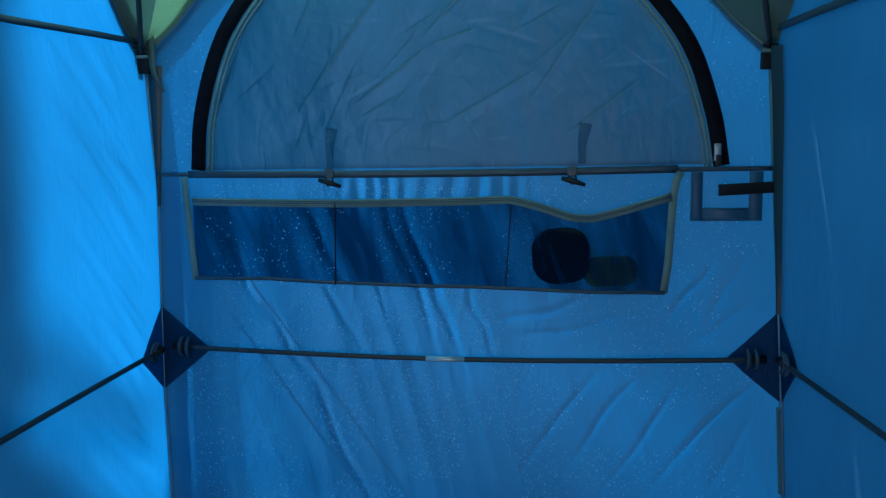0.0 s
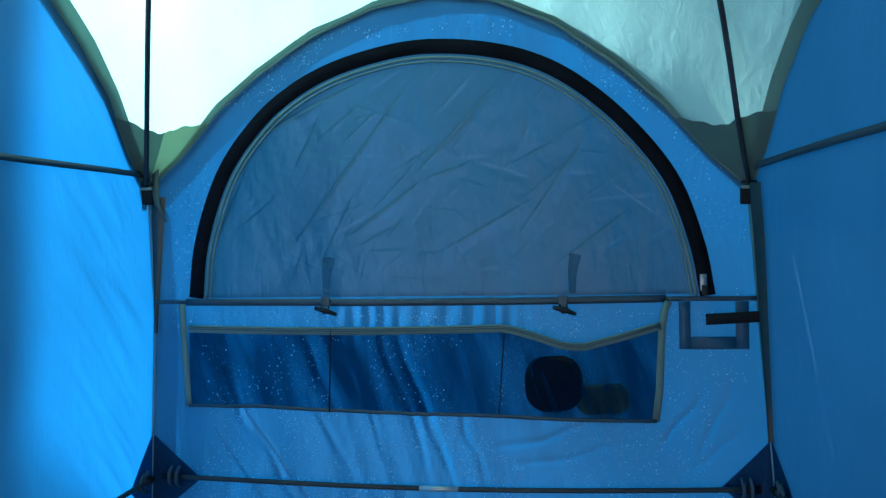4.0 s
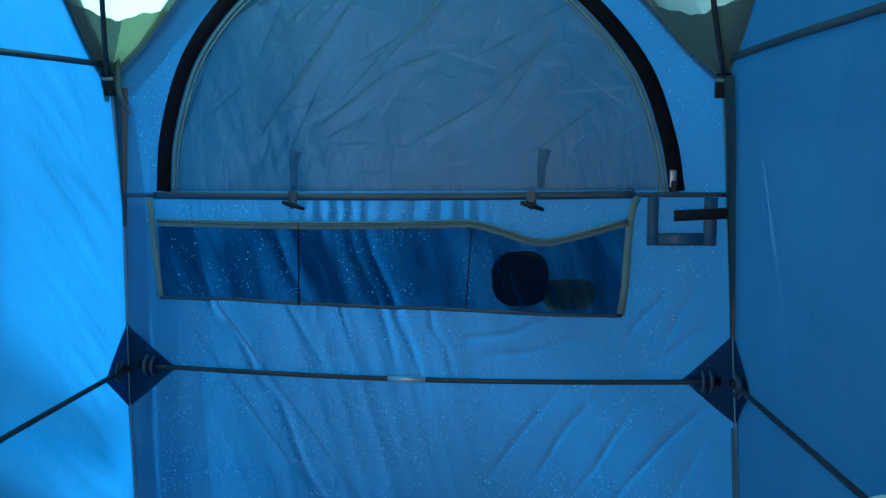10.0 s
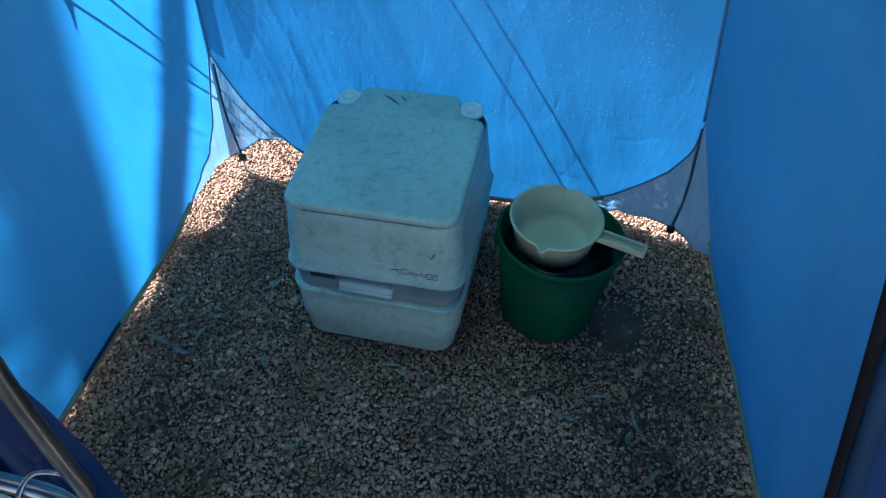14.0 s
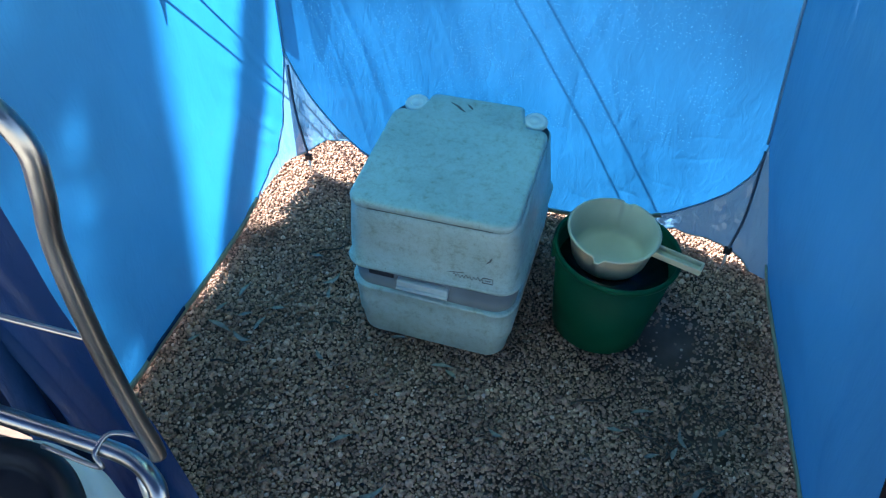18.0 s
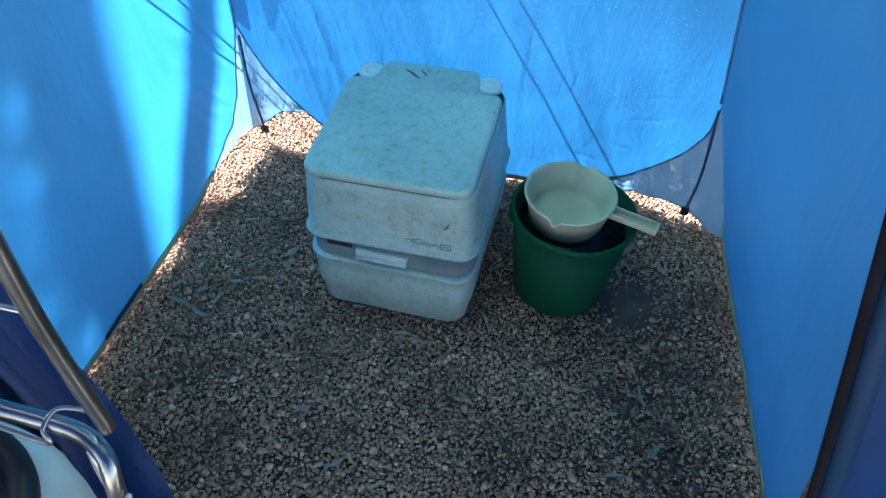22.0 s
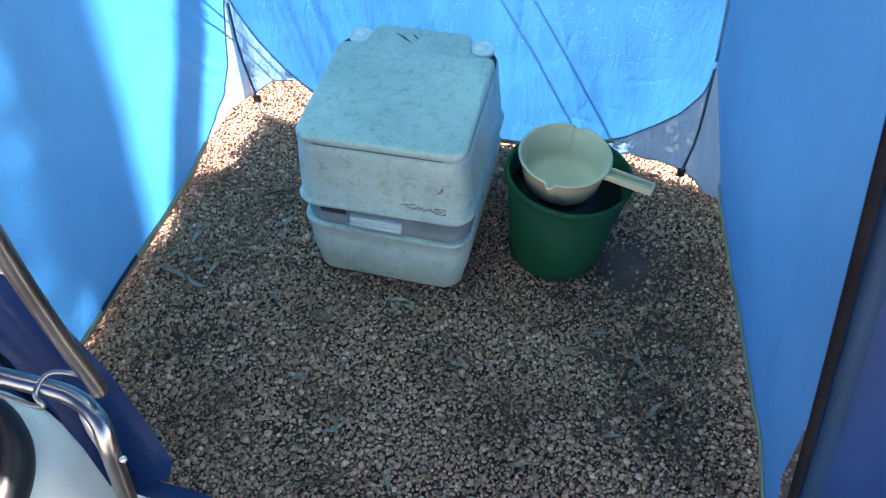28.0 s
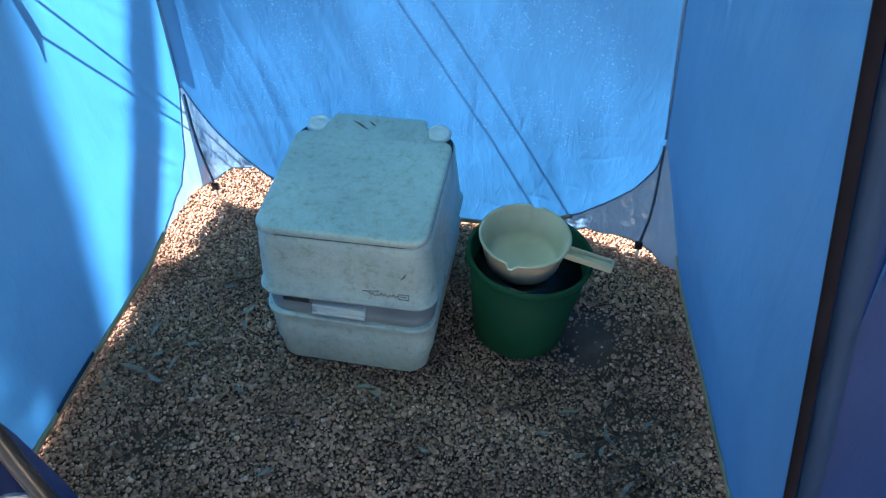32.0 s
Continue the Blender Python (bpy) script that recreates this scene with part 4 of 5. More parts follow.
# tape under the window and seam lines out to the corners
part("window_tape", ribbon([back_point(x, 1.519 - 0.003 * math.sin((x + 0.485) * 3.6), 0.012) for x in np.linspace(-0.487, 0.382, 40)], 0.013, (0, 1, 0), 0.004), SEAM, wall_back, "dark tape below the window")
part("seam", ribbon([back_point(x, 1.519, 0.010) for x in np.linspace(-0.548, -0.487, 8)], 0.007, (0, 1, 0), 0.003), SEAM, wall_back)
part("seam", ribbon([back_point(x, 1.518, 0.010) for x in np.linspace(0.382, 0.536, 12)], 0.008, (0, 1, 0), 0.003), SEAM, wall_back)
part("arch_seam", ribbon([back_at(u, 0.997, 0.005) for u in np.linspace(0.01, 0.99, 60)], 0.006, (0, 1, 0), 0.003), TAPE, wall_back)
# Black strips and a corner tube added outside to stop light leaks
part("arch_seam", ribbon([back_at(u, 1.0, -0.006) for u in np.linspace(0.0, 1.0, 60)], 0.030, (0, 1, 0), 0.003), BLACK, wall_back)
part("arch_seam", ribbon([left_at(s, 1.0, -0.006) for s in np.linspace(0.0, 1.0, 60)], 0.030, (1, 0, 0), 0.003), BLACK, wall_left)
part("arch_seam", ribbon([right_at(s, 1.0, -0.006) for s in np.linspace(0.0, 1.0, 60)], 0.030, (1, 0, 0), 0.003), BLACK, wall_right)
part("corner_backing", tube([Vector((lerp(XL, z) - 0.006, 0.006, z)) for z in np.linspace(0.40, 1.72, 30)], 0.007, 8), SEAM, wall_left)
part("hem", ribbon([back_at(u, 0.002, 0.004) for u in np.linspace(0.0, 1.0, 90)], 0.0045, (0, 1, 0), 0.002), EDGE, wall_back, "grey-blue curved hem")
part("base_hem", ribbon([back_at(u, 0.0, 0.004) for u in np.linspace(0.24, 0.8, 40)], 0.012, (0, 1, 0), 0.004), HEM, wall_back)

# ---- organiser pocket ----
POCK_TOP = [(-0.482, 1.470), (-0.30, 1.466), (-0.212, 1.465), (0.0, 1.467), (0.102, 1.470), (0.150, 1.457), (0.205, 1.438), (0.240, 1.436), (0.30, 1.452), (0.370, 1.472)]
POCK_LOW = [(-0.486, 1.327), (-0.35, 1.328), (-0.217, 1.321), (0.090, 1.314), (0.2, 1.311), (0.362, 1.306)]


def pocket_x(u, v):
    return (-0.485 + 0.003 * v) * (1 - u) + (0.364 + 0.008 * v) * u


def pocket_at(u, v):
    x = pocket_x(u, v)
    z = lerp(POCK_LOW, x) * (1 - v) + lerp(POCK_TOP, x) * v
    bag = 0.005 * math.sin(math.pi * v * 0.6 + 0.4) + (0.014 * math.exp(-((x - 0.235) / 0.09) ** 2) * math.sin(math.pi * min(1, v + 0.15)))
    r = 1 - abs(noise.noise(Vector(((x + 0.3 * z) * 16, z * 1.2, 3.3)))) * 2
    return back_point(x, z, 0.010 + bag * min(1, 12 * u, 12 * (1 - u)) + 0.004 * max(0, r))


organiser = empty("pocket_organiser", "dark blue mesh pocket organiser with grey-green binding sewn to the wall", "pocket organiser", (0, 0, 0))
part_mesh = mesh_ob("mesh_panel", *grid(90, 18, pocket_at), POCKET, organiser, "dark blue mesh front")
part("top_binding", ribbon([pocket_at(u, 1.0) + Vector((0, -0.003, 0)) for u in np.linspace(0, 1, 60)], 0.014, (0, 1, 0), 0.003), TAPE, organiser, "pale grey-green binding")
part("top_stitch", ribbon([pocket_at(u, 1.0) + Vector((0, -0.0052, 0)) for u in np.linspace(0, 1, 60)], 0.0016, (0, 1, 0), 0.001), SEAM, organiser)
part("top_stitch", ribbon([pocket_at(u, 1.0) + Vector((0, -0.0052, 0.0036)) for u in np.linspace(0, 1, 60)], 0.0012, (0, 1, 0), 0.001), SEAM, organiser)
part("bottom_binding", ribbon([pocket_at(u, 0.0) + Vector((0, -0.003, 0)) for u in np.linspace(0, 1, 60)], 0.006, (0, 1, 0), 0.003), SEAM, organiser)
part("side_binding", ribbon([back_point(-0.486 - 0.001 * k, 1.325 + 0.019 * k, 0.014) for k in range(11)], 0.012, (0, 1, 0), 0.003), TAPE, organiser)
part("side_binding", ribbon([back_point(x, z, 0.014) for x, z in ((0.362, 1.306), (0.369, 1.36), (0.372, 1.42), (0.375, 1.47), (0.380, 1.50), (0.387, 1.514))], 0.013, (0, 1, 0), 0.003), TAPE, organiser)
for x0, x1 in ((-0.217, -0.212), (0.090, 0.102)):
    part("divider", ribbon([back_point(x0 + (x1 - x0) * k / 8, 1.318 + 0.152 * k / 8, 0.020) for k in range(9)], 0.0022, (0, 1, 0), 0.002), BLACK, organiser, "dark stitched divider")

case = tagged(part("round_case", loft([(0, 0, 0, 0.096, 0.092, 0.034, 0), (0.003, 0, 0, 0.101, 0.097, 0.038, 0), (0.010, 0, 0, 0.101, 0.097, 0.038, 0), (0.013, 0, 0, 0.095, 0.091, 0.034, 0)]), CASE, None), "black rounded case tucked in the mesh pocket", "case")
case.matrix_world = pose(0.187, back_point(0.187, 1.37, 0).y - 0.006, 1.371, 90, -4, 0)
cloth = tagged(part("folded_cloth", loft([(0, 0, 0, 0.080, 0.044, 0.018, 0), (0.004, 0, 0, 0.092, 0.052, 0.022, 0), (0.012, 0, 0, 0.092, 0.052, 0.022, 0), (0.016, 0, 0, 0.082, 0.044, 0.018, 0)]), OLIVE, None), "olive green folded cloth in the mesh pocket", "cloth")
cloth.matrix_world = pose(0.272, back_point(0.285, 1.34, 0).y + 0.006, 1.342, 90, -3, 0)

# ---- toggles and tabs ----
def toggle(x, z):
    t = empty("toggle", "black plastic toggle on a cord loop below the window", "toggle", back_point(x, z, 0.016), "window toggles")
    part("peg", tube([(-0.018, -0.006, 0.004), (0.0, -0.008, 0.0), (0.022, -0.006, -0.008)], [0.0035, 0.0055, 0.003], 8), BLACK_PLASTIC, t)
    part("loop", tube(curve_pts([(0, 0.002, 0.016), (-0.007, -0.004, 0.004), (0, -0.009, -0.006), (0.007, -0.004, 0.004), (0, 0.002, 0.016)], 16), 0.0016, 6), BLACK, t)
    part("tab", box(-0.008, 0.008, -0.003, 0.001, 0.006, 0.024, 0.001), SEAM, t)
    return t


toggle(-0.222, 1.503)
toggle(0.205, 1.502)
vent = empty("cable_port", "square cable port framed in dark grey tape on the tent wall", "cable port", (0, 0, 0))
for x0, x1, z0, z1 in ((0.405, 0.424, 1.430, 1.513), (0.500, 0.522, 1.430, 1.513), (0.424, 0.500, 1.430, 1.452)):
    part("tape", ribbon([back_point((x0 + x1) / 2, z0 + (z1 - z0) * k / 4, 0.010) for k in range(5)], x1 - x0, (0, 1, 0), 0.002), PORT, vent)
strap_up = tagged(part("hook_tape", ribbon([back_point(x, 1.483 + (x - 0.45) * 0.05, 0.020) for x in np.linspace(0.448, 0.541, 12)], 0.019, (0, 1, 0), 0.003), BLACK, None), "black hook-and-loop tape across the cable port", "tape", "hook tapes")
strap_low = tagged(part("hook_tape", ribbon([back_point(x, 0.905, 0.006) for x in np.linspace(0.487, 0.572, 10)], 0.018, (0, 1, 0), 0.003), BLACK, None), "short black hook-and-loop tape low on the wall", "tape", "hook tapes")

# ---- corner seams, gussets and poles ----
def corner_line(side, z0, z1, n=30):
    tab = XL if side < 0 else XR
    return [Vector((lerp(tab, z) - side * 0.004, -0.004, z)) for z in np.linspace(z0, z1, n)]


for side, wall in ((-1, wall_left), (1, wall_right)):
    part("corner_sleeve", ribbon(corner_line(side, 1.27, 1.71), 0.0062 if side > 0 else 0.005, (side * 0.7, 1, 0), 0.003), LIT_GAP if side > 0 else EDGE, wall, "thin corner strip, pale where the right gap is lit")
    part("corner_seam", tube(corner_line(side, 0.36, 1.27), 0.0034, 6), EDGE, wall, "dark corner seam")
# Lower stretch of the painted lit gap
part("corner_tape", ribbon([p + Vector((-0.006, -0.003, 0)) for p in corner_line(1, 0.94, 1.10)], 0.006, (0.7, 1, 0), 0.002), LIT_GAP, wall_right, "pale strip toned like a lit corner gap")
mesh_ob("pole_sleeve", *grid(6, 40, lambda u, v: right_point(-0.012 - 0.046 * (0.12 + 0.88 * min(1.0, v / 0.8)) * u, 1.27 + 0.445 * v, 0.005 + 0.008 * math.sin(math.pi * u))), SLEEVE, wall_right, "dark grey pole sleeve in the corner")
mesh_ob("pole_sleeve", *grid(4, 24, lambda u, v: back_point(-0.555 + (0.006 + 0.022 * v) * u, 1.46 + 0.255 * v, 0.005 + 0.005 * math.sin(math.pi * u))), SLEEVE, wall_back, "dark grey pole sleeve in the corner")
# A sheer strip added behind the wall to paint the corner's shade
part("doubled_cloth", ribbon([back_point(-0.512, z, -0.012) for z in np.linspace(0.40, 1.50, 40)], [min(0.105, 0.012 + 0.009 * k) - 0.02 * (k / 39) + 0.006 * math.sin(k * 0.4) for k in range(40)], (0, 1, 0), 0.001), SHADE_STRIP, wall_back, "added strip dimming the shaded corner")
part("wall_seam", ribbon([left_point(y, 1.756 - 0.004 * math.sin(-3 * y), 0.006) for y in np.linspace(-0.02, -0.97, 40)], 0.010, (1, 0, 0), 0.002), SEAM, wall_left, "dark grey seam tape")
part("wall_seam", ribbon([right_point(y, 1.742 + 0.02 * math.sin(-2 * y), 0.006) for y in np.linspace(-0.03, -0.97, 40)], 0.011, (1, 0, 0), 0.002), SEAM, wall_right, "dark grey seam tape")
part("base_hem", ribbon([left_at(s, 0.004, 0.004) for s in np.linspace(0.22, 1.0, 50)], 0.016, (1, 0, 0), 0.004), HEM, wall_left, "pale hem tape at the ground")
part("base_hem", ribbon([right_at(s, 0.004, 0.004) for s in np.linspace(0.08, 1.0, 50)], 0.014, (1, 0, 0), 0.004), HEM, wall_right, "pale hem tape at the ground")
part("corner_hem", tube([left_at(s, 0.0, 0.003) for s in np.linspace(0.0, 0.24, 30)], 0.0024, 6), EDGE, wall_left)
# Dark ribbon laid over the hem, no opening cut
part("peg_slot", ribbon([left_at(s, 0.010, 0.007) for s in np.linspace(0.60, 0.76, 10)], 0.010, (1, 0, 0), 0.003), GUSSET, wall_left, "dark strip in place of a gap in the hem")


def gusset(side):
    """A dark diamond patch folded over the corner at the pole joint."""
    wall = wall_left if side < 0 else wall_right
    tab = XL if side < 0 else XR
    zc, zt, zb = 1.189, 1.272, 1.107
    c = [Vector((lerp(tab, z) - side * 0.004, -0.006, z)) for z in (zt, zc, zb)]
    onback = back_point(-0.468 if side < 0 else 0.474, 1.186, 0.006)
    onside = left_point(-0.100, 1.182, 0.006) if side < 0 else right_point(-0.082, 1.185, 0.006)
    for tip in (onback, onside):
        vs, fs = [], []
        n = 6
        for i in range(n + 1):
            a = c[0].lerp(c[1], i / n * 2) if i <= n / 2 else c[1].lerp(c[2], i / n * 2 - 1)
            w = 1 - abs(2 * i / n - 1)
            b = a.lerp(Vector((tip.x, tip.y, a.z)), w)
            vs += [a, b]
            if i:
                fs.append((2 * i - 2, 2 * i - 1, 2 * i + 1, 2 * i))
        mesh_ob("gusset", vs, fs, GUSSET, wall, "navy corner gusset", smooth=False)


gusset(-1)
gusset(1)


def pole(name, a, b, sag, at, label):
    p = empty(name, label, "tent pole", (0, 0, 0), "spreader poles")
    a, b = Vector(a), Vector(b)
    pts = [a.lerp(b, k / 24) - Vector((0, 0, sag * math.sin(math.pi * k / 24))) for k in range(25)]
    part("rod", tube(pts, 0.0046, 10), POLE, p)
    d = (pts[12] - pts[11]).normalized()
    start = a.lerp(b, at) - Vector((0, 0, sag * math.sin(math.pi * at)))
    part("ferrule", tube([start, start + d * 0.070], 0.0052, 12), STEEL, p, "bare pale metal ferrule")
    for end, other in ((pts[0], pts[1]), (pts[-1], pts[-2])):
        e = (other - end).normalized()
        part("end_cap", tube([end - e * 0.006, end + e * 0.020], 0.0075, 10), BLACK_PLASTIC, p)
        for k in (0.010, 0.024):
            part("webbing_loop", tube(curve_pts([end + e * k + Vector((0, 0.004, 0.018)), end + e * k + Vector((0, -0.010, 0.008)), end + e * k + Vector((0, -0.010, -0.008)), end + e * k + Vector((0, 0.004, -0.018))], 12), 0.0040, 6), SEAM, p)
    return p


pole("spreader_pole", (-0.530, -0.020, 1.196), (0.530, -0.020, 1.190), 0.012, 0.448, "thin dark tent pole along the back wall")
pole("spreader_pole", (-0.556, -0.035, 1.192), (-0.560, -0.97, 1.190), -0.004, 0.56, "thin dark tent pole along the sunlit side")
pole("spreader_pole", (0.556, -0.035, 1.192), (0.648, -0.97, 1.204), 0.0, 0.85, "thin dark tent pole that carries the paper roll")


def roof_pole(side):
    p = empty("roof_pole", "dark bent tent pole under the pale roof", "tent pole", (0, 0, 0), "roof poles")
    pts = []
    for k in range(17):
        w = k / 16 * 0.5
        u = 0.6 * w if side < 0 else 1 - 0.7 * w
        q = roof_at(u, w * 1.2)
        pts.append(q + Vector((-side * 0.004, -0.012, -0.010)))
    part("rod", tube(pts, 0.0046, 10), POLE, p)
    tip = pts[0]
    part("clip", box(tip.x - 0.016, tip.x + 0.016, tip.y - 0.012, tip.y + 0.008, tip.z - 0.022, tip.z + 0.006, 0.003), BLACK, p, "black webbing clip")
    part("buckle", box(tip.x - 0.018, tip.x + 0.018, tip.y - 0.016, tip.y - 0.010, tip.z + 0.004, tip.z + 0.010, 0.002), TAPE, p)
    part("buckle", box(tip.x - 0.018, tip.x + 0.018, tip.y - 0.016, tip.y - 0.010, tip.z + 0.014, tip.z + 0.018, 0.0015), BLACK_PLASTIC, p)
    part("tie_tape", ribbon([tip + Vector((0.022, -0.006, 0.07)), tip + Vector((0.022, -0.008, 0.0)), tip + Vector((0.024, -0.008, -0.02)), tip + Vector((0.042, -0.008, -0.055))], [0.012, 0.014, 0.010, 0.003], (0, 1, 0), 0.0015), CORNER, p, "loose grey-green tie tape")
    return p


roof_pole(-1)
roof_pole(1)


def roof_corner(side):
    """Doubled cloth in the roof's corner, with a wavy upper edge."""
    def fn(i, j):
        a = i                                      # 0 along the back arch, 1 along the side arch
        reach = 0.112 / (math.cos(a * math.pi / 2) + math.sin(a * math.pi / 2)) * (1 + 0.02 * math.sin(a * 9 + side) + 0.012 * math.sin(a * 31))
        w = j * reach
        u, s = w * math.cos(a * math.pi / 2), w * math.sin(a * math.pi / 2)
        return roof_at(u if side < 0 else 1 - u, s) - Vector((-side * -0.003, 0.003, 0.004))
    mesh_ob("corner_patch", *grid(14, 10, lambda i, j: fn(0.5 * i, j)), YELLOW_GREEN if side < 0 else CORNER, ceiling, "doubled cloth in the roof corner")
    mesh_ob("corner_patch", *grid(14, 10, lambda i, j: fn(0.5 + 0.5 * i, j)), CORNER, ceiling, "grey-green doubled cloth in the roof corner")


roof_corner(-1)
roof_corner(1)
for side in (-1, 1):
    for w0, run in ((0.018, lambda w, q, sd=side: roof_at(w if sd < 0 else 1 - w, q)), (0.009, lambda w, q, sd=side: roof_at(q / 2 if sd < 0 else 1 - q / 2, w))):
        mesh_ob("seam_band", *grid(4, 60, lambda i, j, f=run, k=w0: f(k * i, j) - Vector((0, 0.003, 0.0035))), BAND, ceiling, "grey-green seam band along the roof edge")

# ---- skirts at the back corners ----
def skirt(side):
    """Thin film between the curved hem and the ground, its lower edge arched up."""
    def fn(i, j):
        if side < 0:
            u = 0.36 * i
            top = back_at(u, 0.0, 0.0)
            low_z = lerp([(0.0, 0.045), (0.04, 0.075), (0.08, 0.11), (0.13, 0.115), (0.18, 0.09), (0.26, 0.04), (0.36, 0.012)], u)
        else:
            u = 1 - 0.34 * i
            top = back_at(u, 0.0, 0.0)
            low_z = lerp([(0.66, 0.008), (0.78, 0.012), (0.84, 0.040), (0.91, 0.056), (0.96, 0.040), (1.0, 0.004)], u)
        low = Vector((top.x + (0.05 if side > 0 else 0.0) * max(0, 1 - i * 3), top.y - (0.05 if side > 0 else 0.01) * max(0, 1 - i * 2), min(low_z, top.z - 0.002)))
        p = top.lerp(low, j)
        p.y += min(1, 8 * i) * min(1, 5 * j) * (0.008 * noise.noise(Vector((p.x * 22, p.z * 18, 4))) + 0.006 * abs(noise.noise(Vector((p.x * 46 + p.z * 30, p.z * 40, 7)))) - 0.004 * math.sin(math.pi * j))
        return p
    wall = wall_back
    mesh_ob("skirt", *grid(90, 30, fn), SKIRT, wall, "clear grey-blue skirt film at the ground")
    rim = [fn(i, 1.0) for i in np.linspace(0, 1, 40)]
    part("skirt_edge", tube(rim, 0.002, 5), TAPE, wall)

    def side_fn(i, j):
        s = (0.19 if side < 0 else 0.20) * i
        top = (left_at if side < 0 else right_at)(s, 0.0, 0.0)
        low_z = lerp([(0.0, 0.045 if side < 0 else 0.004), (0.06, 0.055 if side < 0 else 0.02), (0.2, 0.045 if side < 0 else 0.006)], s)
        low = Vector((top.x + (0.05 * (1 - i) if side > 0 else 0.0), top.y - (0.05 * (1 - i) if side > 0 else 0.0), min(low_z, top.z - 0.001)))
        p = top.lerp(low, j)
        p.x += min(1, 8 * i) * min(1, 5 * j) * 0.007 * noise.noise(Vector((p.y * 22, p.z * 18, 8)))
        return p
    mesh_ob("skirt", *grid(44, 26, side_fn), SKIRT, wall_left if side < 0 else wall_right, "clear grey-blue skirt film at the ground")


skirt(-1)
skirt(1)


def peg_cord(name, top, hook, mid, label):
    c = empty(name, label, "cord", (0, 0, 0), "peg cords")
    pts = curve_pts([top, mid, hook], 30)
    part("cord", tube(pts, 0.0034, 7), SEAM, c)
    h = Vector(hook)
    part("hook", box(h.x - 0.010, h.x + 0.010, h.y - 0.006, h.y + 0.006, h.z - 0.008, h.z + 0.012, 0.003), BLACK_PLASTIC, c, "black plastic hook")
    part("peg", tube([h + Vector((0, 0, -0.006)), h + Vector((0.003, 0.002, -0.07))], 0.004, 8), STEEL, c, "metal peg in the gravel")
    return c


peg_cord("peg_cord", (-0.560, -0.012, 0.345), (-0.537, -0.010, 0.050), (-0.556, -0.014, 0.20), "dark elastic peg cord with a hook in the sunlit corner")
peg_cord("peg_cord", (0.624, -0.006, 0.340), (0.615, -0.034, 0.042), (0.628, -0.024, 0.16), "dark elastic peg cord with a hook in the shaded corner")

# ---- toilet roll ----
roll = empty("toilet_roll", "white toilet paper roll threaded on the tent pole, end hanging", "toilet roll", (0.595, -0.600, 1.186))
part("paper", lathe([(0.021, -0.050), (0.0495, -0.050), (0.051, -0.047), (0.051, 0.047), (0.0495, 0.050), (0.021, 0.050)], 56), PAPER, roll).rotation_euler = (radians(90), 0, 0)
part("core", lathe([(0.021, -0.0495), (0.021, 0.0495), (0.0195, 0.0495), (0.0195, -0.0495), (0.021, -0.0495)], 40), CARD, roll, "grey card tube").rotation_euler = (radians(90), 0, 0)


def paper_tail():
    def fn(i, j):
        y = -0.048 + 0.096 * i
        if j < 0.3:
            a = radians(90 + 90 * j / 0.3)
            return Vector((0.052 * math.cos(a), y, 0.052 * math.sin(a)))
        d = (j - 0.3) / 0.7
        length = 0.098 + 0.070 * max(0.0, 1 - abs(i - 0.62) / 0.5) + 0.004 * math.sin(i * 23)
        return Vector((-0.052 - 0.004 * math.sin(d * 2.4) + 0.006 * d + 0.003 * math.sin(i * 7) * d, y * (1 - 0.22 * d) + 0.008 * d, -length * d))
    return mesh_ob("torn_end", *grid(16, 30, fn), PAPER, roll, "torn hanging end")


paper_tail()
sharpen(roll.children[0])

# ---- chair and drum beside the doorway ----
chair = empty("tubular_chair", "worn chrome tubular folding chair frame outside the doorway", "chair", (-0.30, -1.24, 0.0))
CHAIR_AT = Vector((-0.30, -1.24, 0.0))


def chair_tube(name, ctrl, r=0.0115, mat=CHROME, label=""):
    return part(name, tube([p - CHAIR_AT for p in curve_pts(ctrl, 48)], r, 16), mat, chair, label)


chair_tube("back_tube", [(-0.62, -1.22, 1.13), (-0.30, -1.22, 1.14), (-0.17, -1.22, 1.125), (-0.128, -1.22, 1.085), (-0.132, -1.22, 1.03), (-0.147, -1.22, 0.96), (-0.152, -1.22, 0.83), (-0.146, -1.22, 0.70), (-0.139, -1.22, 0.63), (-0.138, -1.222, 0.612)], 0.0102)
chair_tube("seat_tube", [(-0.66, -1.215, 0.602), (-0.40, -1.222, 0.600), (-0.24, -1.224, 0.598), (-0.175, -1.228, 0.597), (-0.135, -1.245, 0.592), (-0.122, -1.262, 0.565), (-0.120, -1.275, 0.50), (-0.105, -1.33, 0.25), (-0.09, -1.38, 0.0)])
chair_tube("cross_rod", [(-0.62, -1.22, 0.818), (-0.38, -1.22, 0.821), (-0.155, -1.22, 0.826)], 0.0035)
chair_tube("wire_loop", [(-0.139, -1.214, 0.622), (-0.185, -1.206, 0.612), (-0.212, -1.214, 0.612), (-0.217, -1.238, 0.604), (-0.212, -1.245, 0.586), (-0.30, -1.238, 0.582)], 0.0032, CHROME, "bent wire keeper")
part("brace", ribbon([p - CHAIR_AT for p in (Vector((-0.152, -1.246, 0.596)), Vector((-0.147, -1.252, 0.570)), Vector((-0.142, -1.258, 0.540)))], [0.009, 0.011, 0.008], (0.2, -1, 0.3), 0.003), STEEL, chair, "flat steel bracket")
part("rivet", lathe([(0, 0.004), (0.003, 0.0035), (0.0045, 0.001), (0.0045, -0.002), (0, -0.002)], 12), STEEL, chair).location = Vector((-0.105, -1.268, 0.545)) - CHAIR_AT

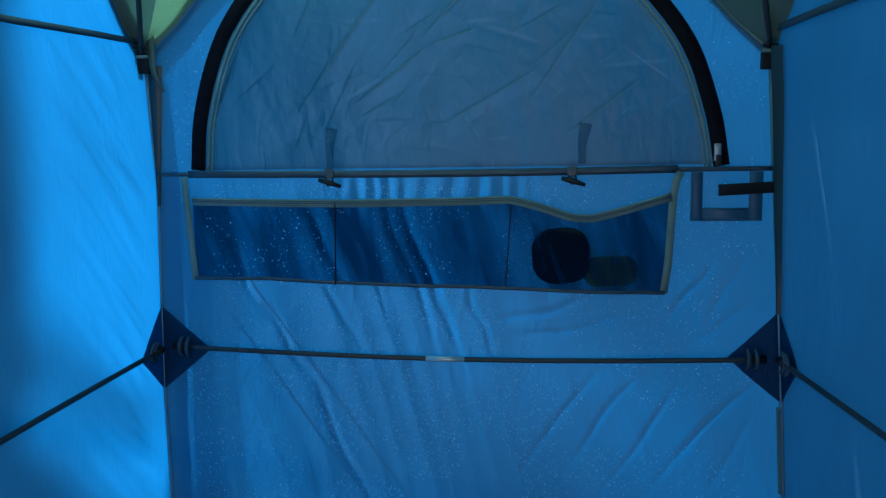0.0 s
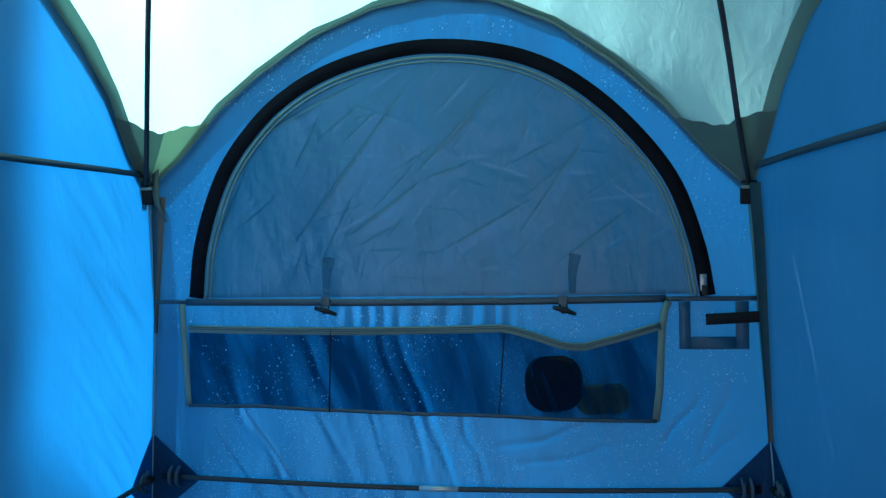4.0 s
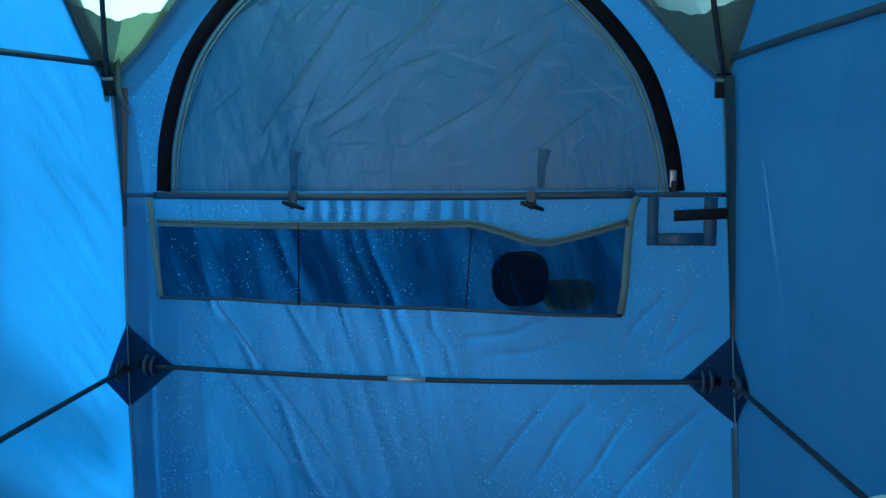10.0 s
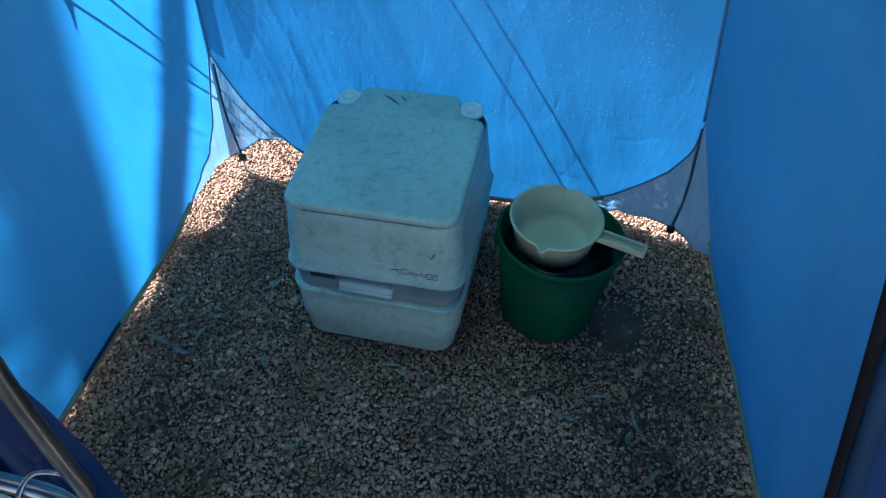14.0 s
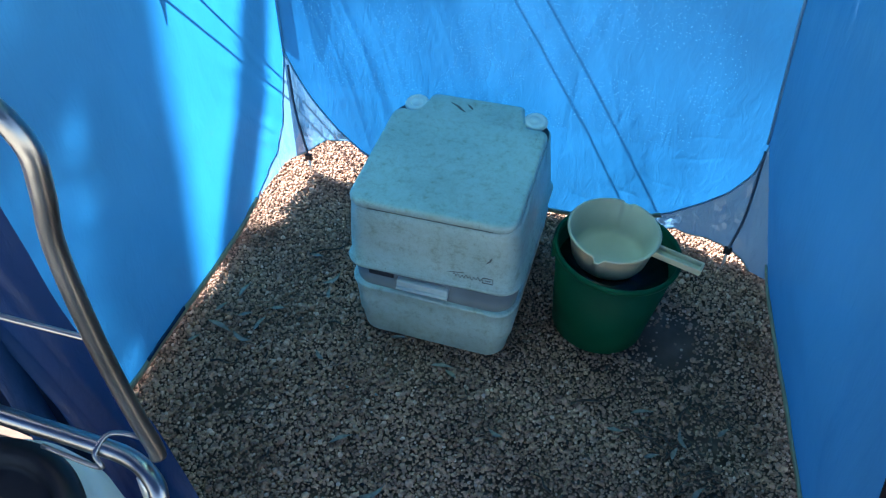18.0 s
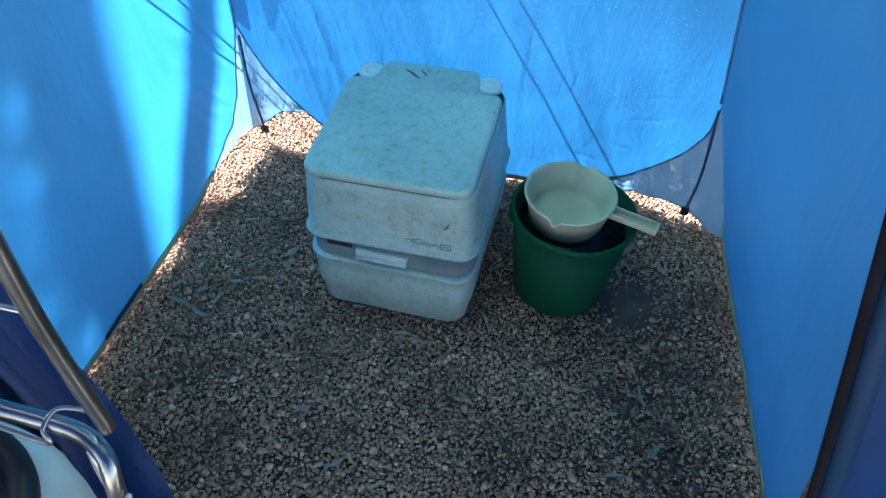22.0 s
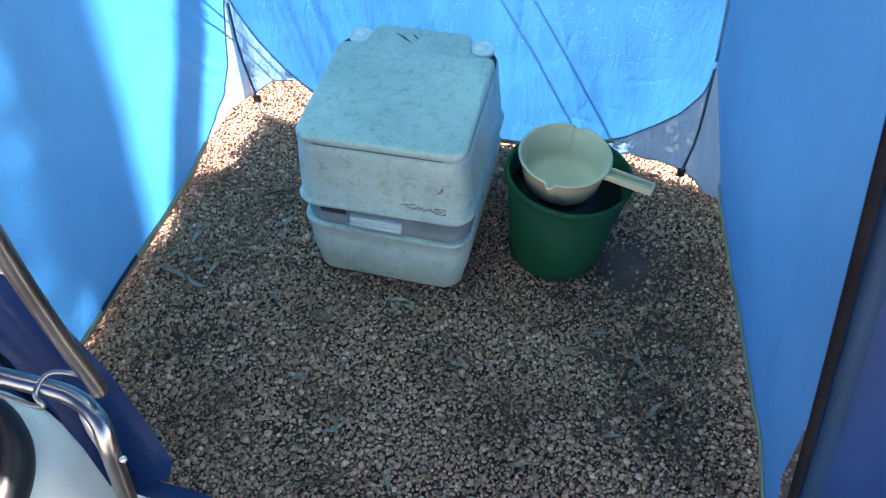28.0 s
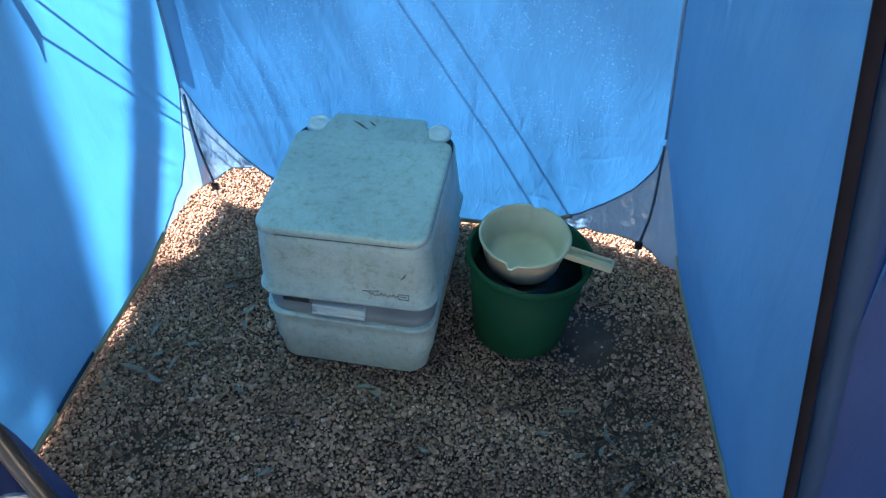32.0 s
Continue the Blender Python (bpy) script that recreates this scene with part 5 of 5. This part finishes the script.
drum = empty("plastic_drum", "white plastic drum with a black recessed lid beside the doorway", "drum", (-0.345, -1.365, 0.0))
part("body", lathe([(0, 0.0), (0.165, 0.0), (0.178, 0.012), (0.184, 0.06), (0.184, 0.40), (0.180, 0.46), (0.168, 0.50), (0.150, 0.52), (0, 0.52)], 56), WHITE, drum)
lid = part("lid", lathe([(0.140, 0.505), (0.146, 0.512), (0.148, 0.535), (0.143, 0.546), (0.130, 0.549), (0.118, 0.546), (0.112, 0.530), (0.106, 0.524), (0, 0.524)], 56), BLACK_PLASTIC, drum, "black screw lid with a deep recess")
for a in (20, 110, 200, 290):
    part("lid_rib", box(0.03, 0.106, -0.003, 0.003, 0.523, 0.532, 0.001), BLACK_PLASTIC, lid).rotation_euler = (0, 0, radians(a))

# ---- print and scuffs on the toilet ----
def on_front(u, z):
    """A place on the flush tank's front, in the toilet's own space."""
    y = lerp([(0.203, -0.198), (0.27, -0.194), (0.33, -0.188)], z)
    return Vector((u, y - 0.0015, z))


squiggle = []
for k in range(60):
    w = k / 59
    squiggle.append(on_front(0.055 + 0.064 * w, 0.228 + 0.004 * math.sin(w * 46) + 0.002 * math.sin(w * 17)))
badge = part("printed_mark", tube(squiggle, 0.0007, 4), PRINT, flush_tank, "dark scribbled maker's mark")
for a, b in (((0.120, 0.221), (0.142, 0.221)), ((0.120, 0.235), (0.142, 0.235)), ((0.120, 0.221), (0.120, 0.235)), ((0.142, 0.221), (0.142, 0.235)), ((0.125, 0.228), (0.137, 0.228)), ((0.043, 0.234), (0.078, 0.238))):
    part("printed_line", tube([on_front(*a), on_front(*b)], 0.0007, 4), PRINT, flush_tank)
part("scratch", tube([on_front(0.126, 0.276), on_front(0.134, 0.284), on_front(0.138, 0.294)], [0.0006, 0.0016, 0.0004], 5), PRINT, flush_tank, "short dark scratch")
for x, y, dx in ((-0.045, 0.172, 0.014), (-0.030, 0.160, 0.012), (-0.012, 0.174, 0.008)):
    s = (y + 0.186) / 0.386
    z = 0.3585 + 0.018 * s + 0.0166 * (1 + 0.1 * s) + 0.0006
    part("scuff", ribbon([(x - dx, y + 0.006, z + 0.0008), (x, y, z), (x + dx, y - 0.008, z - 0.001)], [0.001, 0.0045, 0.002], (0, 0, 1), 0.0008), PRINT, toilet, "dark scuff mark")

# the upper tank is tilted to fit its outline in the camera's view
VIEW_TILT = pose(0, 0, 0.2, 0, -1.6, 0) @ pose(0, 0, -0.2)
for piece in toilet.children:
    if piece.name.split(".")[0] in ("flush_tank", "lid_gap", "lid", "filler_cap", "scuff"):
        piece.matrix_basis = VIEW_TILT @ piece.matrix_basis

# ---- litter on the gravel ----
def leaf_mesh(length, width, bend, curl):
    vs, fs = [], []
    n = 10
    for i in range(n + 1):
        t = i / n
        w = width * math.sin(math.pi * t ** 0.8) ** 0.9 / 2
        c = Vector((length * (t - 0.5), bend * math.sin(math.pi * t), 0.004 + curl * (2 * t - 1) ** 2))
        vs += [c + Vector((0, -w, 0.0015)), c, c + Vector((0, w, 0.0015))]
        if i:
            a = 3 * (i - 1)
            fs += [(a, a + 3, a + 4, a + 1), (a + 1, a + 4, a + 5, a + 2)]
    return vs, fs


leaf_kinds = [leaf_mesh(0.070, 0.012, 0.006, 0.005), leaf_mesh(0.062, 0.011, -0.008, 0.005), leaf_mesh(0.052, 0.010, 0.006, 0.004), leaf_mesh(0.036, 0.010, 0.003, 0.003)]
LEAVES = ((-0.505, -0.612, -12, 0), (-0.440, -0.622, -14, 1), (-0.418, -0.575, 78, 2), (-0.500, -0.490, 80, 2), (-0.122, -0.809, 40, 2), (-0.315, -0.390, 60, 1), (-0.300, -0.440, 110, 3), (-0.465, -0.560, 30, 3), (-0.530, -0.555, 70, 3), (-0.400, -0.520, 20, 3), (-0.095, -0.520, 15, 3), (0.025, -0.570, 10, 2), (0.050, -0.585, -30, 3), (0.470, -0.560, 20, 2), (0.545, -0.640, 75, 3), (0.500, -0.660, 30, 3), (0.560, -0.600, 110, 2), (0.420, -0.620, 0, 3), (0.600, -0.720, 60, 2), (-0.250, -0.620, 140, 3), (-0.020, -0.900, 45, 1), (0.120, -0.980, 100, 2), (0.350, -0.900, 20, 3), (0.640, -0.560, 50, 3), (-0.380, -0.330, 10, 3), (0.180, -0.700, 160, 3), (0.520, -0.800, 15, 2), (-0.545, -0.660, 60, 3))
for x, y, turn, kind in LEAVES:
    lf = tagged(mesh_ob("leaf", *leaf_kinds[kind], LEAF), "dry grey-green gum leaf lying on the gravel", "leaf", "fallen leaves")
    lf.matrix_world = pose(x, y, 0.0065, random.uniform(-6, 6), random.uniform(-5, 5), turn)
TWIGS = ((-0.36, -0.30, 35, 0.10), (-0.45, -0.70, 10, 0.06), (0.36, -0.560, 25, 0.09), (0.47, -0.610, -10, 0.08), (0.56, -0.52, 70, 0.07), (-0.005, -1.017, 32, 0.11), (0.30, -0.78, 140, 0.05), (0.62, -0.66, 20, 0.06), (-0.24, -0.52, 5, 0.06))
for x, y, turn, length in TWIGS:
    tw = tagged(part("twig", tube(curve_pts([(-length / 2, 0, 0.004), (-length / 6, 0.004, 0.006), (length / 5, -0.003, 0.005), (length / 2, 0.005, 0.004)], 12), [0.0028 - 0.0001 * k for k in range(13)], 6), SOIL, None), "thin dark twig lying on the gravel", "twig", "fallen twigs")
    tw.matrix_world = pose(x, y, 0.005, 0, 0, turn)

def mulch():
    """Dark bark crumbs trodden into the gravel."""
    rng = np.random.default_rng(31)
    vs, fs = [], []
    for x, y, r, n in ((0.511, -0.615, 0.045, 34), (0.640, -0.695, 0.05, 40), (0.592, -0.772, 0.05, 36), (0.611, -0.500, 0.05, 30), (0.690, -0.820, 0.04, 26), (0.40, -0.76, 0.10, 26), (-0.42, -0.60, 0.08, 18), (-0.02, -1.01, 0.06, 20), (0.12, -0.60, 0.12, 18), (0.62, -0.60, 0.10, 50), (-0.30, -0.85, 0.12, 16), (0.35, -0.95, 0.14, 24)):
        for _ in range(int(1.8 * n)):
            c = Vector((x + rng.normal(0, r), y + rng.normal(0, r * 0.7), rng.uniform(0.003, 0.008)))
            length, w = rng.uniform(0.006, 0.026), rng.uniform(0.0018, 0.0045)
            a = rng.uniform(0, math.pi)
            d, e = Vector((math.cos(a), math.sin(a), rng.normal(0, 0.12))), Vector((-math.sin(a), math.cos(a), rng.normal(0, 0.2)))
            b = len(vs)
            vs += [c - d * length / 2, c + e * w - d * length * 0.2, c + d * length / 2, c - e * w + d * length * 0.1, c + Vector((0, 0, w))]
            fs += [(b, b + 1, b + 4), (b + 1, b + 2, b + 4), (b + 2, b + 3, b + 4), (b + 3, b, b + 4)]
    return tagged(mesh_ob("bark_litter", vs, fs, SOIL, smooth=False), "dark crumbs of bark trodden into the gravel", "litter", kind="stuff")


mulch()

# ---- drops on the back wall ----
def pocket_drop(x, z):
    """A place on the pocket's mesh by x and height."""
    u = (x + 0.485) / 0.849
    lo, hi = lerp(POCK_LOW, x), lerp(POCK_TOP, x)
    return pocket_at(u, (z - lo) / (hi - lo)) - Vector((0, 0.0005, 0))


def drops():
    rng = np.random.default_rng(11)
    vs, fs = [], []
    made = 0
    while made < 19000:
        x, z = rng.uniform(-0.52, 0.52), rng.uniform(0.30, 2.02)
        dense = 0.25 + 0.75 * math.exp(-((x + 0.1) / 0.35) ** 2) * (1.0 if 0.75 < z < 1.5 else 0.55)
        inside = 1.5 < z < arc_top(x) + 0.03 and abs(x) < 0.5
        if inside or rng.random() > dense or noise.noise(Vector((x * 9, z * 9, 2))) < -0.15:
            continue
        on_pocket = 1.335 < z < 1.455 and -0.47 < x < 0.1
        c = pocket_drop(x, z) if on_pocket and rng.random() < 0.25 else back_point(x, z, 0.001)
        r = float(np.clip(rng.lognormal(math.log(0.00076), 0.36), 0.00044, 0.0018))
        b = len(vs)
        vs.append(c + Vector((0, -r * 0.8, 0)))
        for k in range(6):
            a = k * math.pi / 3
            vs.append(c + Vector((r * 0.7 * math.cos(a), -r * 0.55, r * 0.75 * math.sin(a))))
        for k in range(6):
            a = k * math.pi / 3
            vs.append(c + Vector((r * math.cos(a), 0, r * 1.1 * math.sin(a))))
        for k in range(6):
            n = (k + 1) % 6
            fs += [(b, b + 1 + k, b + 1 + n), (b + 1 + k, b + 7 + k, b + 7 + n, b + 1 + n)]
        made += 1
    return tagged(mesh_ob("water_drops", vs, fs, DROP), "clear water drops beaded on the blue wall", "water drops", kind="stuff")


drops()

# ---- guy ropes and trees outside, unseen, placed to throw the shade ----
def shade_from(y, z, far):
    """The place, far metres off, whose shade falls on the sunlit wall at this y, z."""
    return Vector((-0.585, y, z)) + SUN_DIR * (far / math.cos(SUN_EL))


def guy(a, b, label, r=0.0024):
    g = empty("guy_rope", label, "guy rope", (0, 0, 0), "guy ropes")
    part("rope", tube([Vector(a).lerp(Vector(b), k / 10) for k in range(11)], r, 6), SEAM, g)
    part("peg", tube([Vector(b) + Vector((0, 0, 0.03)), Vector(b) + Vector((0.02, -0.02, -0.12))], 0.004, 6), STEEL, g, "steel peg")
    return g


def peg_for(wall_point):
    """The ground point whose shade lies at this place of a wall, below the ground."""
    p = Vector(wall_point)
    return p + SUN_DIR * (-p.z / SUN_DIR.z)


for (y0, z0), (y1, z1) in (((-0.452, 0.885), (0.43, -0.26)), ((-0.420, 0.755), (0.50, -0.36))):
    guy((-0.592, y0, z0), peg_for((-0.592, y1, z1)), "dark guy rope pegged outside the sunlit wall")
part("tensioner", tube([(-0.60, -0.452, 0.89), (-0.60, -0.418, 0.755), (-0.60, -0.425, 0.71)], [0.008, 0.010, 0.003], 6), BLACK_PLASTIC, wall_left, "plastic line tensioner outside")
for (x0, z0), (x1, z1) in (((-0.565, 1.410), (0.55, -0.240)), ((-0.565, 1.532), (0.55, -0.118))):
    guy((x0, 0.02, z0), peg_for((x1, 0.02, z1)), "dark guy rope pegged behind the tent", 0.0018)


def tree(q, r, lean, label, height=15.0):
    base = (q.x - lean[0] * q.z, q.y - lean[1] * q.z, 0)
    t = empty("gum_tree", label, "tree", base, "gum trees")
    part("trunk", tube([(lean[0] * h, lean[1] * h, h) for h in np.linspace(-0.1, height, 14)], [r * (1.08 - 0.25 * k / 13) for k in range(14)], 12), BARK, t)
    top = Vector((lean[0] * height, lean[1] * height, height))
    rng = np.random.default_rng(int(r * 1000))
    spots = [top + Vector((rng.normal(0, 1.2), rng.normal(0, 1.2), rng.uniform(-0.5, 2.5))) for _ in range(9)]
    for s in spots[:6]:
        part("limb", tube(curve_pts([top - Vector((0, 0, 1.5)), top.lerp(s, 0.5), s], 10), [0.05 - 0.004 * k for k in range(11)], 6), BARK, t)
    vs, fs = [], []
    for s in spots:
        for _ in range(160):
            c = s + Vector(rng.normal(0, 0.42, 3).tolist())
            d, e = Vector(rng.normal(0, 1, 3).tolist()).normalized(), Vector(rng.normal(0, 1, 3).tolist()).normalized()
            b = len(vs)
            vs += [c - d * 0.07, c + e * 0.018, c + d * 0.07, c - e * 0.018]
            fs.append((b, b + 1, b + 2, b + 3))
    mesh_ob("crown", vs, fs, FOLIAGE, t, "sparse grey-green crown", smooth=False)
    return t


shade_gum = tree(shade_from(-0.492, 1.5, 8.0), 0.128, (0, 0.10), "tall pale-barked gum tree whose trunk shades the tent")
# Limbs made up to lay slanting bands of shade on the wall
for y0, z0, y1, z1 in ((-0.52, 1.24, -0.08, 0.84), (-0.52, 1.15, -0.08, 0.70), (-0.50, 1.38, -0.05, 1.06)):
    ends = [shade_from(y0 + (y1 - y0) * k / 6, z0 + (z1 - z0) * k / 6 + 0.02 * math.sin(k * 1.1), 8.0) - shade_gum.matrix_world.translation for k in range(7)]
    part("limb", tube(ends, [0.034, 0.032, 0.031, 0.030, 0.028, 0.025, 0.018], 7), BARK, shade_gum, "limb added to band the wall with shade")


def sapling(centre, label):
    """An unseen bushy young gum, added to dim the lower front of the sunlit wall."""
    t = empty("gum_sapling", label, "tree", (centre.x, centre.y, 0))
    mid = Vector((0, 0, centre.z))
    part("trunk", tube([(0, 0, -0.1), (0.03, 0.02, centre.z * 0.5), (0, 0, centre.z)], [0.045, 0.035, 0.02], 8), BARK, t)
    rng = np.random.default_rng(5)
    clumps, vs, fs = [], [], []
    for k in range(7):
        tip = mid + Vector((rng.normal(0, 0.12), rng.normal(0, 0.16), rng.uniform(-0.1, 0.6)))
        part("limb", tube(curve_pts([mid - Vector((0, 0, 0.9 - 0.08 * k)), mid.lerp(tip, 0.4) - Vector((0, 0, 0.2)), tip], 10), [0.014 - 0.001 * q for q in range(11)], 5), BARK, t)
    for y0, y1, z0, z1, count in ((-1.14, -0.62, 0.72, 1.40, 3600), (-1.14, -0.76, 1.30, 2.00, 1500), (-1.14, -0.56, -0.05, 0.76, 2600)):
        clumps += [(y0 + (y1 - y0) * rng.random() + rng.normal(0, 0.02), z0 + (z1 - z0) * rng.random() + rng.normal(0, 0.03)) for _ in range(count)]
    for y, z in clumps:
        c = shade_from(y, z, 5.0 + rng.normal(0, 0.28)) - Vector((centre.x, centre.y, 0))
        d, e = Vector(rng.normal(0, 1, 3).tolist()).normalized(), Vector(rng.normal(0, 1, 3).tolist()).normalized()
        b = len(vs)
        vs += [c - d * 0.035, c + e * 0.009, c + d * 0.035, c - e * 0.009]
        fs.append((b, b + 1, b + 2, b + 3))
    mesh_ob("crown", vs, fs, FOLIAGE, t, "sparse grey-green crown", smooth=False)
    return t


sapling(shade_from(-0.72, 0.60, 5.0), "unseen young gum added to dim the sunlit wall")
# Unseen post made up to throw the dark stripe near the corner
post_line = [shade_from(-0.235 + 0.45 * (z - 0.25) - 0.12 * max(0.0, z - 0.5) ** 2, z, 5.0) for z in (-4.25, -1.0, -0.3, 0.25, 0.55, 0.80, 1.02)]
post = tagged(part("timber_post", tube(post_line, [0.096, 0.092, 0.088, 0.082, 0.074, 0.060, 0.028], 12), BARK, None), "unseen leaning post added to stripe the sunlit wall with shade", "post")


def shade_tree(centre, across, label):
    """An unseen gum, added so its high crown dims the tent's back and roof."""
    t = empty("gum_tree", label, "tree", (centre.x + across.x * 1.6, centre.y + across.y * 1.6, 0), "gum trees")
    o = t.matrix_world.translation
    mid = centre - o
    part("trunk", tube(curve_pts([(0, 0, -0.1), (0.1, 0.05, mid.z * 0.5), (0.0, 0.1, mid.z - 0.6), (-0.1, 0.1, mid.z + 1.5)], 20), [0.20 - 0.006 * k for k in range(21)], 12), BARK, t)
    rng = np.random.default_rng(21)
    part("limb", tube(curve_pts([(0, 0.08, mid.z - 1.2), mid * 0.5 + Vector((0, 0, mid.z * 0.5 - 0.2)), mid], 12), [0.07 - 0.004 * k for k in range(13)], 8), BARK, t)
    vs, fs = [], []
    spots = [Vector((x, 0, 0.93 - 0.12 * x + rng.normal(0, 0.09))) for x in rng.normal(0.20, 0.26, SHADE_LEAVES)]
    spots += [Vector((rng.normal(0.40, 0.13), 0, rng.normal(1.46, 0.20))) for _ in range(76)]
    spots += [Vector((rng.normal(0.42, 0.12), rng.normal(-0.30, 0.22), 2.0)) for _ in range(60)]
    for spot in spots:
        c = spot + SUN_DIR * (14 + rng.normal(0, 0.5)) - o
        d, e = Vector(rng.normal(0, 1, 3).tolist()).normalized(), Vector(rng.normal(0, 1, 3).tolist()).normalized()
        b = len(vs)
        vs += [c - d * 0.07, c + e * 0.018, c + d * 0.07, c - e * 0.018]
        fs.append((b, b + 1, b + 2, b + 3))
    mesh_ob("crown", vs, fs, FOLIAGE, t, "sparse grey-green crown", smooth=False)
    return t


SHADE_LEAVES = 64
ACROSS = Vector((math.cos(SUN_AZ), math.sin(SUN_AZ), 0))
shade_tree(Vector((0.12, 0.0, 1.0)) + SUN_DIR * 14.0, ACROSS, "unseen gum tree added to dim the back wall and roof")
